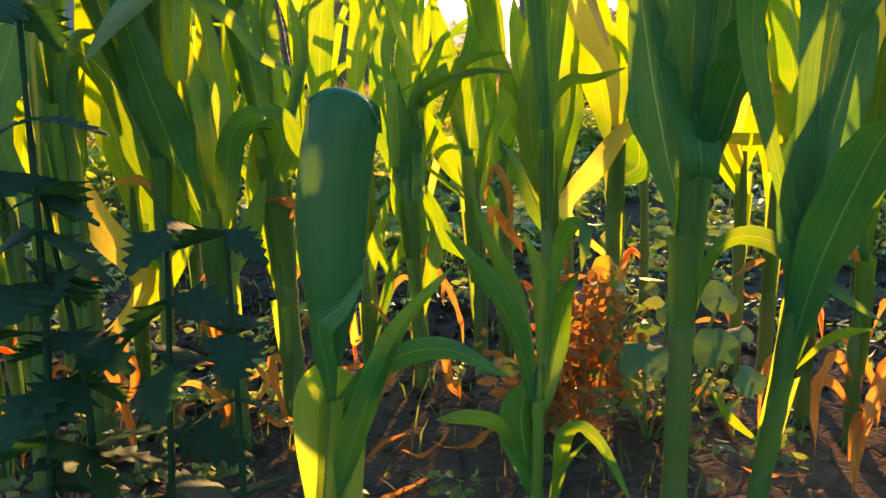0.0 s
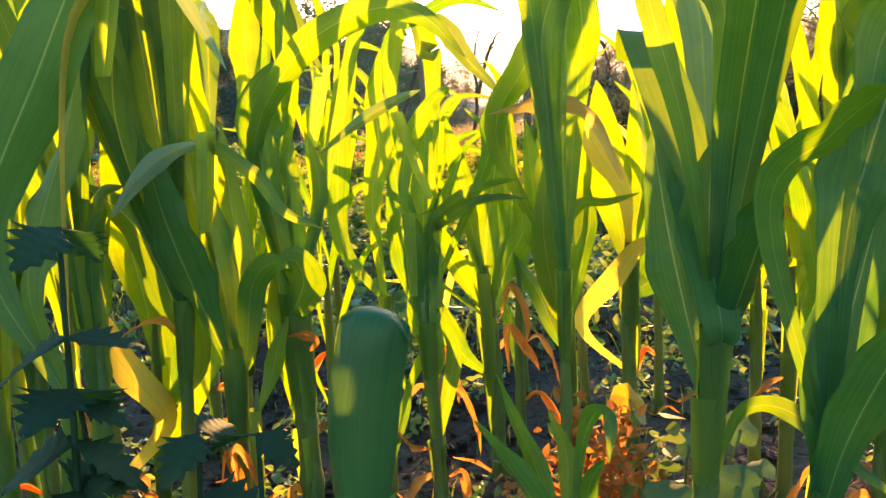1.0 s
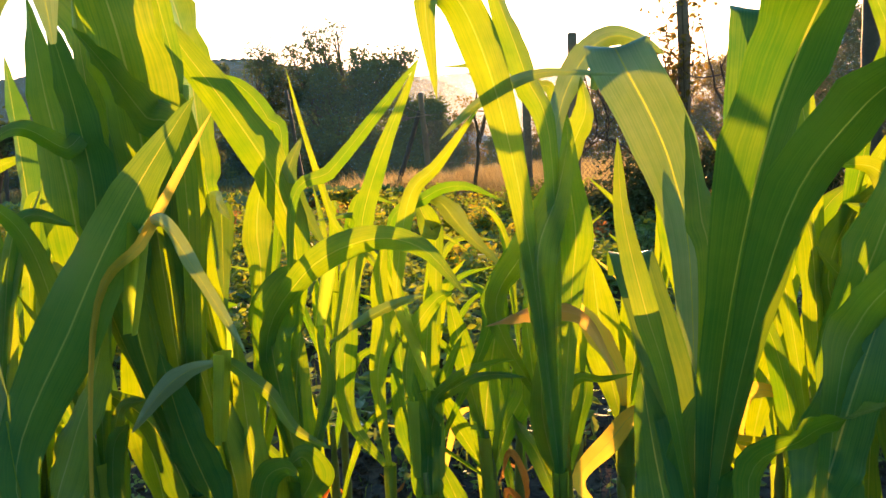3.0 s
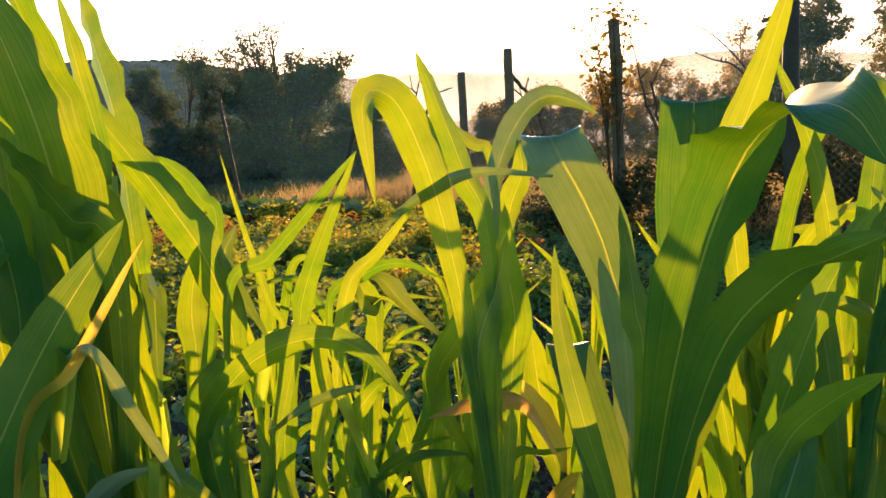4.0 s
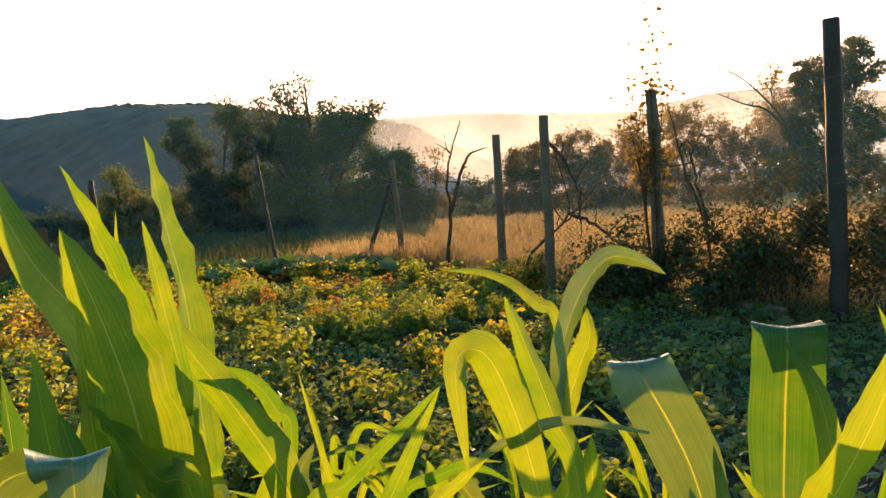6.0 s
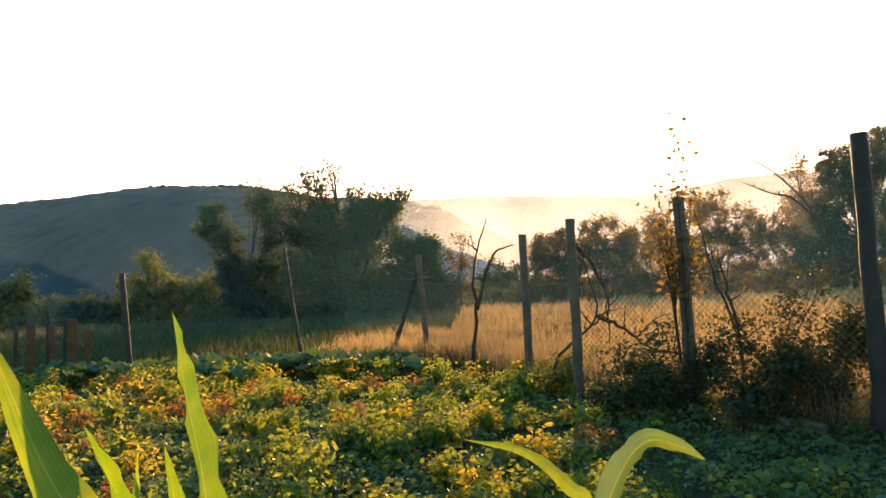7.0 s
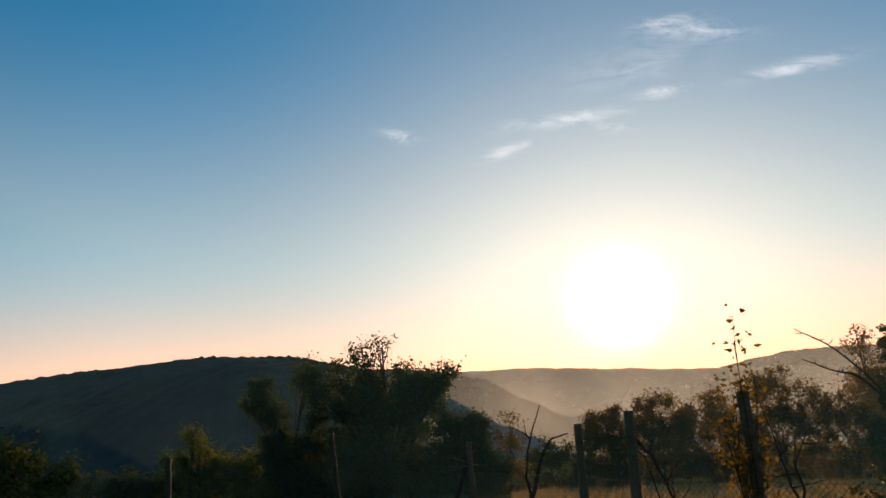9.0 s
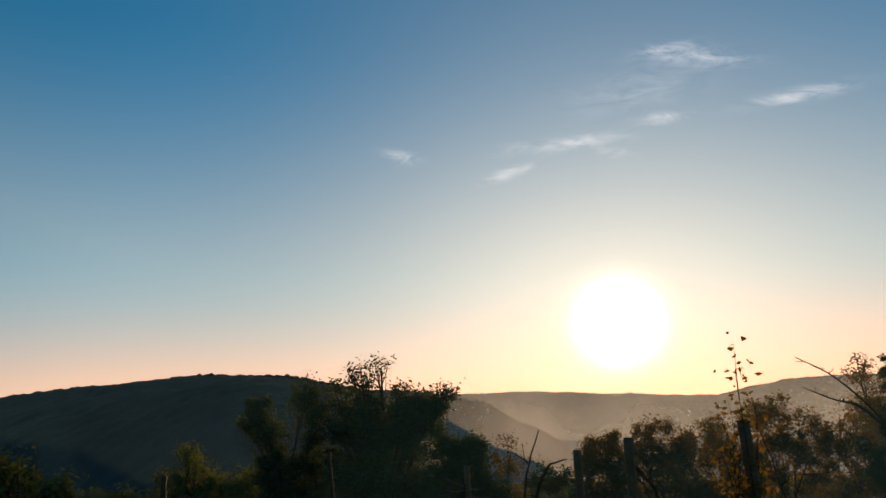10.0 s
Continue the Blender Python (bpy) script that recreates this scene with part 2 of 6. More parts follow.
CROP_RUST = blade_material("crop_leaf_rust", (0.22, 0.09, 0.03), (0.30, 0.14, 0.05), (0.65, 0.22, 0.04), (0.7, 0.30, 0.06), 0.4, rough=0.7, island=True)
PUMPKIN = blade_material("pumpkin_leaf", (0.05, 0.12, 0.06), (0.10, 0.18, 0.10), (0.16, 0.32, 0.03), (0.26, 0.40, 0.04), 0.14, rough=0.7, spec=0.15)
WEED = blade_material("weed_leaf", (0.05, 0.13, 0.06), (0.10, 0.18, 0.08), (0.22, 0.34, 0.04), (0.38, 0.42, 0.06), 0.35, rough=0.5, island=True)
BRAMBLE = blade_material("bramble_leaf", (0.022, 0.052, 0.030), (0.048, 0.080, 0.040), (0.12, 0.17, 0.02), (0.30, 0.27, 0.04), 0.11, rough=0.6, spec=0.25, island=True)
# one even, very dark leaf colour
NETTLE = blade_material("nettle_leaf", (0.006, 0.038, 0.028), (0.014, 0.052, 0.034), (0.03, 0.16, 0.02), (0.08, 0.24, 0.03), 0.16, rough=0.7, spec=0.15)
STRAW = blade_material("straw", (0.17, 0.13, 0.06), (0.38, 0.29, 0.15), (0.38, 0.26, 0.10), (0.72, 0.53, 0.22), 0.42, rough=0.7, spec=0.2, island=True)
# the hedge's shade on the meadow is put into this darker grass colour
MEADOW_SHADE = blade_material("meadow_grass", (0.02, 0.045, 0.022), (0.05, 0.07, 0.032), (0.10, 0.14, 0.03), (0.20, 0.19, 0.05), 0.22, rough=0.7, island=True)
GRASS = blade_material("grass", (0.035, 0.075, 0.022), (0.08, 0.11, 0.03), (0.24, 0.33, 0.03), (0.40, 0.40, 0.05), 0.30, rough=0.6, island=True)


def soil_material():
    """Dry crumbly earth with shrinkage cracks."""
    m, nt, b = material("soil")
    n, ln = nt.nodes.new, nt.links.new
    col, fac = mixed_noise(nt, [(0.020, 0.017, 0.017), (0.055, 0.042, 0.037), (0.13, 0.09, 0.068)], 3.5, 70.0, mix=0.5)
    tc, wob, add = n("ShaderNodeTexCoord"), n("ShaderNodeTexNoise"), n("ShaderNodeVectorMath")
    wob.inputs["Scale"].default_value, wob.inputs["Detail"].default_value = 9.0, 4.0
    ln(tc.outputs["Object"], wob.inputs["Vector"])
    add.operation = "MULTIPLY_ADD"
    add.inputs[1].default_value = (0.12, 0.12, 0.0)
    ln(wob.outputs["Color"], add.inputs[0])
    ln(tc.outputs["Object"], add.inputs[2])
    vor, gap = n("ShaderNodeTexVoronoi"), n("ShaderNodeMapRange")
    vor.feature = "DISTANCE_TO_EDGE"
    vor.inputs["Scale"].default_value = 11.0
    ln(add.outputs[0], vor.inputs["Vector"])
    gap.inputs["From Max"].default_value = 0.045
    ln(vor.outputs["Distance"], gap.inputs["Value"])
    crumb, rise = n("ShaderNodeTexNoise"), n("ShaderNodeMath")
    crumb.inputs["Scale"].default_value, crumb.inputs["Detail"].default_value = 38.0, 9.0
    crumb.inputs["Roughness"].default_value = 0.7
    ln(tc.outputs["Object"], crumb.inputs["Vector"])
    rise.operation = "MULTIPLY_ADD"
    rise.inputs[1].default_value = 0.55
    ln(gap.outputs[0], rise.inputs[0])
    ln(crumb.outputs["Fac"], rise.inputs[2])
    dark = n("ShaderNodeMix")
    dark.data_type = "RGBA"
    dark.inputs["A"].default_value = (0.02, 0.016, 0.014, 1)
    ln(gap.outputs[0], dark.inputs["Factor"])
    ln(col, dark.inputs["B"])
    ln(dark.outputs["Result"], b.inputs["Base Color"])
    b.inputs["Roughness"].default_value, b.inputs["Specular IOR Level"].default_value = 0.92, 0.2
    bumpy(nt, b, rise.outputs[0], 1.0, 0.03)
    return m


SOIL = soil_material()
BARK = plain_material("bark", [(0.05, 0.035, 0.025), (0.10, 0.075, 0.055)], 6.0, 60.0, 0.9, 0.8, 0.01)
POSTWOOD = plain_material("weathered_post", [(0.08, 0.066, 0.052), (0.15, 0.12, 0.095), (0.23, 0.185, 0.145)], 3.0, 45.0, 0.85, 0.6, 0.006)
# post wood with backlit darkness put into its colour
POSTDARK = plain_material("backlit_post", [(0.035, 0.032, 0.03), (0.07, 0.062, 0.058)], 3.0, 45.0, 0.7, 0.6, 0.006)
OLDBOARD = plain_material("old_board", [(0.07, 0.035, 0.022), (0.16, 0.07, 0.04), (0.24, 0.11, 0.06)], 3.0, 40.0, 0.85, 0.6, 0.004)
WIRE = plain_material("rusty_wire", [(0.10, 0.07, 0.05), (0.22, 0.15, 0.10)], 20.0, 90.0, 0.6, 0.0)
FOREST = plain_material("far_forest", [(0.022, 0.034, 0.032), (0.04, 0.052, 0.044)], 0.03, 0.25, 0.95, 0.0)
# distance haze is put into this paler base colour
RIDGE_HAZED = plain_material("far_ridge", [(0.09, 0.10, 0.09), (0.13, 0.12, 0.09)], 0.006, 0.03, 0.95, 0.0)

# ---- building tools ----
def mesh_of(name, verts, faces, mats, slots=None, uvs=None, smooth=True):
    me = bpy.data.meshes.new(name)
    me.from_pydata(verts, [], faces)
    for m in mats:
        me.materials.append(m)
    if slots is not None:
        me.polygons.foreach_set("material_index", slots)
    if uvs is not None:
        layer = me.uv_layers.new(name="UVMap")
        idx = np.empty(len(me.loops), dtype=np.int32)
        me.loops.foreach_get("vertex_index", idx)
        layer.data.foreach_set("uv", np.asarray(uvs, dtype=np.float32)[idx].ravel())
    if smooth:
        me.polygons.foreach_set("use_smooth", [True] * len(me.polygons))
    me.update()
    return me


def part(name, me, parent, label=""):
    """One mesh object under a thing or under a part."""
    ob = new(name, me)
    ob.parent = parent
    if label:
        tagged(ob, label)
    return ob


def thing(name, place, label, category, group="", kind=""):
    ob = new(name)
    ob.location = place
    ob.empty_display_size = 0.1
    return tagged(ob, label, category, group, kind)


def spline(points, count):
    """A smooth run of points through the given ones (Catmull-Rom)."""
    p = [Vector(q) for q in points]
    p = [p[0] * 2 - p[1]] + p + [p[-1] * 2 - p[-2]]
    segs = len(p) - 3
    res = []
    for k in range(count):
        u = k / (count - 1) * segs
        i = min(int(u), segs - 1)
        f = u - i
        a, b, c, d = p[i:i + 4]
        res.append(0.5 * (2 * b + (c - a) * f + (2 * a - 5 * b + 4 * c - d) * f * f + (3 * b - a - 3 * c + d) * f ** 3))
    return res


def tube(points, radii, sides=8, wobble=0.0, rng=None, cap=True):
    """Verts and faces of a tapered round bar along points."""
    verts, faces = [], []
    prev = None
    for k, p in enumerate(points):
        t = (points[min(k + 1, len(points) - 1)] - points[max(k - 1, 0)]).normalized()
        if prev is None:
            side = t.orthogonal().normalized()
        else:
            side = (prev - t * prev.dot(t)).normalized()
        prev = side
        up = t.cross(side)
        for s in range(sides):
            a = 2 * math.pi * s / sides
            r = radii[k] * (1 + (rng.uniform(-wobble, wobble) if rng else 0))
            verts.append(p + side * (math.cos(a) * r) + up * (math.sin(a) * r))
        if k:
            for s in range(sides):
                q = (s + 1) % sides
                faces.append(((k - 1) * sides + s, (k - 1) * sides + q, k * sides + q, k * sides + s))
    if cap:
        faces.append(tuple(range(sides))[::-1])
        faces.append(tuple((len(points) - 1) * sides + s for s in range(sides)))
    return verts, faces


def joined(pieces):
    verts, faces = [], []
    for v, f in pieces:
        o = len(verts)
        verts += v
        faces += [tuple(i + o for i in q) for q in f]
    return verts, faces


def ground_height(x, y):
    if y < 1.5:
        z = -0.2
    elif y < 6.5:
        z = -0.2 + 0.2 * (y - 1.5) / 5
    elif y < 24:
        z = 0.0
    else:
        z = -0.045 * (min(y, 160) - 24)
    return z


# ---- corn ----
PROFILES = {
    "green": lambda u: min(1.0, 0.20 + 2.2 * u ** 1.3) * (1 - u ** 2.6) ** 0.8,
    "curl": lambda u: (0.22 + 0.78 * min(1.0, u / 0.34) ** 0.8) * (1 - 0.15 * u ** 6),
    "greystrap": lambda u: min(1.0, 0.28 + 2.4 * u) * (1 - 0.9 * max(0.0, (u - 0.62) / 0.38) ** 1.6),
    "strap": lambda u: min(1.0, 0.24 + 2.6 * u) * (1 - 0.22 * u ** 4),
    "sheath": lambda u: (0.85 + 0.3 * math.sin(math.pi * u)) * (1 - u ** 5),
}
BLADES = {
    "green": (LEAF, RIB, ""), "mature": (LEAF_SHADED, RIB, "leaf with shade put into its dark colour"), "strap": (LEAF_SHADED, RIB, "leaf bent over at its top, shade put into its colour"), "greystrap": (LEAF_GREY, RIB, "leaf bent over at its top, sky sheen put into its pale colour"), "curl": (LEAF_THICK, LEAF_THICK, "thick curled leaf bent over at its top"), "sheath": (SHEATH, SHEATH, "pale leaf sheath"),
    "grey": (LEAF_GREY, RIB, "leaf with waxy bloom, sky sheen put into its pale colour"), "yellow": (LEAF_YELLOW, RIB, "yellowing leaf"),
    "dry": (LEAF_DRY, RIB_DRY, "dried orange leaf"), "brown": (LEAF_BROWN, RIB_DRY, "withering brown leaf"),
}
leaf_rng = random.Random(5)
GIRTH = {}                          # the stalk's radius, plant by plant


def blade(kind, width, points, rng):
    """A leaf blade swept along points: midrib, gutter, ripples along the edges."""
    count = 26 if kind != "greystrap" else 40
    run = spline(points, count)
    prof = PROFILES.get(kind, PROFILES["green"])
    cols = (-1.0, -0.8, -0.42, -0.028, 0.028, 0.42, 0.8, 1.0) if kind != "curl" else (-1.0, -0.85, -0.6, -0.3, -0.04, 0.04, 0.3, 0.6, 0.85, 1.0)
    rib_at = len(cols) // 2 - 1
    length = sum((run[k + 1] - run[k]).length for k in range(count - 1))
    lean, spin = rng.uniform(-0.4, 0.4), rng.uniform(-0.95, 0.95)
    gutter = rng.uniform(0.18, 0.46) if kind not in ("dry", "brown") else rng.uniform(0.5, 1.1)
    ph, waves = rng.uniform(0, 6.28), rng.uniform(2.0, 3.6)
    rip = 0.20 if kind not in ("dry", "brown") else 0.5
    if kind == "dry":
        width, spin, waves = width * 0.95, rng.uniform(-3.0, 3.0), rng.uniform(3.5, 6.0)
    if kind in ("strap", "greystrap"):
        lean, spin, gutter, rip = 0.0, spin * 0.1, 0.10, 0.05
    if kind == "curl":
        lean, spin, gutter, rip = 0.0, 0.0, 0.95, 0.02
    verts, uvs, faces, slots = [], [], [], []
    prev = None
    for k, p in enumerate(run):
        u = k / (count - 1)
        t = (run[min(k + 1, count - 1)] - run[max(k - 1, 0)]).normalized()
        side = t.cross(Vector((0.0, 1.0, 0.0)))
        if prev is not None and (side.length < 0.25 or kind in ("strap", "greystrap", "curl")):
            side = prev - t * prev.dot(t)
        if kind in ("strap", "greystrap"):
            across = Vector((1.0, -0.05, 0.0))
            side = across - t * across.dot(t)
        side.normalize()
        if prev is not None and side.dot(prev) < 0:
            side = -side
        prev = side
        nrm = side.cross(t)
        turn = lean + spin * (u - 0.3) * (1.6 if kind in ("dry", "brown") else 1.0)
        s2 = side * math.cos(turn) + nrm * math.sin(turn)
        n2 = nrm * math.cos(turn) - side * math.sin(turn)
        w = width * 0.5 * prof(u)
        for c in cols:
            edge = abs(c)
            along = u * length / 0.5
            r = rip * w * (edge ** 2) * (math.sin(ph + waves * 6.28 * along + (1.3 if c > 0 else 0)) + 0.5 * math.sin(2.3 * ph + 2.7 * waves * 6.28 * along + (2.9 if c > 0 else 0)))
            fold = gutter * (1 - 0.8 * u ** 3) if kind == "curl" else gutter
            verts.append(p + s2 * (c * w) + n2 * (fold * w * edge ** (2.6 if kind == "curl" else 1.5) + r))
            uvs.append((c, u * length))
    m = len(cols)
    for k in range(count - 1):
        for c in range(m - 1):
            faces.append((k * m + c, k * m + c + 1, (k + 1) * m + c + 1, (k + 1) * m + c))
            slots.append(1 if c == rib_at else 0)
    return verts, faces, slots, uvs


def leaf(plant, kind, width, *points):
    base = plant.location
    local = [Vector(p) - base for p in points]
    v, f, s, uv = blade(kind, width, local, leaf_rng)
    skin, rib, label = BLADES[kind]
    if kind in ("green", "grey", "greystrap", "mature") and width > 0.03:
        # the sheath that wraps the stalk below the blade
        foot = local[0]
        drop = min(0.13, foot.z - 0.02)
        if drop > 0.04:
            lean = Vector((-foot.x / max(0.1, foot.z), 0, 0))
            rings, around = ((1.0, 0.0095), (0.7, 0.0125), (0.35, 0.0135), (0.1, 0.0138), (-0.1, 0.0148)), 9
            start, sv, sf, su = leaf_rng.uniform(0, 6.28), [], [], []
            wide = max(0.8, GIRTH[plant.name] / 0.0125)
            for i, (q, r) in enumerate(rings):
                for s3 in range(around):
                    a = start + 4.2 * s3 / (around - 1)
                    flare = r * wide * (1.0 + 0.18 * (abs(s3 / 4.0 - 1) ** 4) * (1.0 - 0.6 * q)) * leaf_rng.uniform(0.94, 1.06)
                    sv.append(foot + (Vector((0, 0, -1)) + lean) * (drop * q) + Vector((math.cos(a) * flare, math.sin(a) * flare, 0)))
                    su.append((s3 / 4.0 - 1, q * drop))
            for i in range(len(rings) - 1):
                for s3 in range(around - 1):
                    sf.append((i * around + s3, i * around + s3 + 1, (i + 1) * around + s3 + 1, (i + 1) * around + s3))
            part("sheath", mesh_of("sheath", sv, sf, [SHEATH], None, su), plant)
    return part("leaf", mesh_of("leaf", v, f, [skin, rib], s, uv), plant, label)


def corn_plant(base, top, radius, label="green corn plant growing in bare soil, backlit"):
    """A stalk with its nodes from the ground to (x, z), ready for leaves."""
    plant = thing("corn_plant", base, label, "corn plant", "corn plants in the field")
    GIRTH[plant.name] = radius
    end = Vector((top[0] - base[0], 0.0, top[1] - base[2]))
    mid = end * 0.5 + Vector((leaf_rng.uniform(-0.008, 0.008), 0, 0))
    run = spline([Vector((0, 0, -0.03)), mid, end], 22)
    radii = []
    for k in range(22):
        u = k / 21
        node = 1.16 if k % 5 == 2 else 1.0
        radii.append(radius * (1.08 - 0.35 * u) * node * (1.0 if u < 0.72 else 1.0 - 1.9 * (u - 0.72)))
    v, f = tube(run, radii, 10)
    su = [((s % 10) / 5.0 - 1, 0.03 * (s // 10)) for s in range(len(v))]
    part("stalk", mesh_of("stalk", v, f, [STALK], None, su), plant)
    roots = []
    for a in range(7):
        d = Vector((math.cos(a * 0.9), math.sin(a * 0.9), 0))
        roots.append(tube([d * radius * 0.6 + Vector((0, 0, 0.03)), d * radius * 1.8 + Vector((0, 0, 0.005)), d * radius * 2.4 - Vector((0, 0, 0.03))],
                          [0.003, 0.0025, 0.001], 5))
    v, f = joined(roots)
    part("root_crown", mesh_of("root_crown", v, f, [STALK]), plant)
    return plant

# ---- land ----
def graded(edges):
    res = []
    for (a, b, step) in edges:
        k = max(1, round((b - a) / step))
        res += [a + (b - a) * i / k for i in range(k)]
    return res + [edges[-1][1]]


def make_ground():
    xs = graded([(-3500, -400, 500), (-400, -40, 40), (-40, -8, 4), (-8, -1.4, 0.5), (-1.4, 1.6, 0.02), (1.6, 8, 0.5), (8, 40, 4), (40, 400, 40), (400, 3500, 500)])
    ys = graded([(-300, -40, 60), (-40, -2, 4), (-2, 0.3, 0.25), (0.3, 2.0, 0.02), (2.0, 4, 0.1), (4, 26, 0.5), (26, 170, 8), (170, 600, 60), (600, 4200, 600)])
    verts = []
    for y in ys:
        for x in xs:
            z = ground_height(x, y)
            if y < 26 and abs(x) < 40:
                z += 0.012 * noise.noise((x * 3, y * 3, 0)) + 0.03 * noise.noise((x * 0.7, y * 0.7, 3))
            if 0.2 < y < 2.2 and -1.5 < x < 1.7:
                z += 0.016 * max(0, noise.noise((x * 14, y * 14, 7))) + 0.010 * noise.noise((x * 31, y * 31, 2))
            verts.append((x, y, z))
    w = len(xs)
    faces = [(j * w + i, j * w + i + 1, (j + 1) * w + i + 1, (j + 1) * w + i) for j in range(len(ys) - 1) for i in range(w - 1)]
    m, nt, b = material("field_ground")
    n, ln = nt.nodes.new, nt.links.new
    soil, fac = mixed_noise(nt, [(0.030, 0.024, 0.023), (0.075, 0.055, 0.047), (0.15, 0.10, 0.076)], 3.0, 60.0)
    green, _ = mixed_noise(nt, [(0.05, 0.055, 0.02), (0.07, 0.09, 0.03), (0.12, 0.10, 0.045)], 0.5, 9.0)
    tc, sep = n("ShaderNodeTexCoord"), n("ShaderNodeSeparateXYZ")
    ln(tc.outputs["Object"], sep.inputs[0])
    far = n("ShaderNodeMapRange")
    far.inputs["From Min"].default_value, far.inputs["From Max"].default_value = 2.2, 9.0
    ln(sep.outputs["Y"], far.inputs["Value"])
    mx = n("ShaderNodeMix")
    mx.data_type = "RGBA"
    ln(far.outputs[0], mx.inputs["Factor"])
    ln(soil, mx.inputs["A"])
    ln(green, mx.inputs["B"])
    ln(mx.outputs["Result"], b.inputs["Base Color"])
    b.inputs["Roughness"].default_value, b.inputs["Specular IOR Level"].default_value = 1.0, 0.0
    vor = n("ShaderNodeTexVoronoi")
    vor.feature = "DISTANCE_TO_EDGE"
    vor.inputs["Scale"].default_value = 11.0
    ln(tc.outputs["Object"], vor.inputs["Vector"])
    crack = n("ShaderNodeMapRange")
    crack.inputs["From Max"].default_value = 0.05
    ln(vor.outputs["Distance"], crack.inputs["Value"])
    sm = n("ShaderNodeMath")
    sm.operation = "ADD"
    ln(crack.outputs[0], sm.inputs[0])
    ln(fac, sm.inputs[1])
    bumpy(nt, b, sm.outputs[0], 0.7, 0.012)
    ob = new("ground", mesh_of("ground", verts, faces, [m]))
    return tagged(ob, "dark cracked garden soil running into rough grassy field", "ground", kind="structure")


make_ground()


def hill(name, label, crest, y, depth, foot, mat, tree, seed):
    """A long ridge whose skyline follows crest(x) at the distance y, grown with trees of that height."""
    rng = random.Random(seed)
    x0, x1, nx, nd = crest[0][0], crest[-1][0], 420, 70
    def top(x):
        for (a, za), (b, zb) in zip(crest, crest[1:]):
            if a <= x <= b:
                f = (x - a) / (b - a)
                f = f * f * (3 - 2 * f) * 0.5 + f * 0.5
                return za + (zb - za) * f
        return crest[-1][1]
    verts, faces = [], []
    for j in range(nd + 1):
        s = j / nd
        for i in range(nx + 1):
            x = x0 + (x1 - x0) * i / nx
            h = top(x) - foot
            rise = math.sin(min(1.0, s * 1.35) * math.pi / 2) if s < 0.741 else 1 - (s - 0.741) * 1.2
            q = depth * 1.35 * s / tree
            z = foot + h * rise + tree * (0.5 * noise.noise((x / (tree * 6), s * 12, seed)) + 0.45 * noise.noise((x / tree * 0.55, q * 0.4, seed)) + 0.3 * noise.noise((x / tree * 1.3, q, seed)))
            verts.append((x, y - depth + depth * 1.35 * s, z))
    w = nx + 1
    faces = [(j * w + i, j * w + i + 1, (j + 1) * w + i + 1, (j + 1) * w + i) for j in range(nd) for i in range(nx)]
    # the wood along its back
    for k in range(2600 if y < 500 else 1100):
        s = rng.uniform(0.64, 0.76)
        x = rng.uniform(x0, x1)
        h = top(x) - foot
        z = foot + h * math.sin(min(1.0, s * 1.35) * math.pi / 2)
        c = Vector((x, y - depth + depth * 1.35 * s, z))
        r = tree * rng.uniform(0.3, 0.85)
        o = len(verts)
        tall = r * rng.uniform(0.45, 0.95)
        ring = 6
        for lvl, (rr, zz) in enumerate(((0.9, -0.3), (1.0, 0.3), (0.6, 0.8))):
            for q in range(ring):
                a = q * 6.283 / ring + lvl
                verts.append((c.x + rr * r * math.cos(a) * rng.uniform(0.75, 1.2), c.y + rr * r * math.sin(a), c.z + zz * tall))
        verts.append((c.x, c.y, c.z + tall * rng.uniform(0.95, 1.25)))
        for lvl in range(2):
            for q in range(ring):
                faces.append((o + lvl * ring + q, o + lvl * ring + (q + 1) % ring, o + (lvl + 1) * ring + (q + 1) % ring, o + (lvl + 1) * ring + q))
        for q in range(ring):
            faces.append((o + 2 * ring + q, o + 2 * ring + (q + 1) % ring, o + 3 * ring))
    ob = new(name, mesh_of(name, verts, faces, [mat]))
    return tagged(ob, label, "hill", kind="structure")


hill("wooded_hill", "dark wooded hill across the valley in morning haze",
     [(-420, 33), (-300, 32), (-262, 35), (-235, 39), (-200, 42), (-147, 45.5), (-110, 44), (-84, 39), (-60, 28), (-35, 8), (-15, -6)], 340, 170, -9, FOREST, 2.3, 3)
hill("wooded_spur", "low wooded spur in the misty valley",
     [(-330, 66), (-120, 64), (-75, 60), (-42, 52), (-7, 34), (40, 8), (90, -5)], 600, 130, -9, FOREST, 4.0, 4)
hill("far_ridge", "long ridge on the far side of the valley, haze put into its pale colour",
     [(-1400, 150), (-700, 180), (-250, 190), (-5, 192), (180, 182), (394, 171), (700, 170), (1500, 120)], 2000, 900, -9, RIDGE_HAZED, 6.0, 5)
hill("far_mountain", "mountain shoulder far behind the fence, haze put into its pale colour",
     [(380, 140), (470, 174), (560, 192), (645, 206), (800, 210), (1100, 186), (1500, 100)], 1960, 500, -9, RIDGE_HAZED, 6.0, 6)


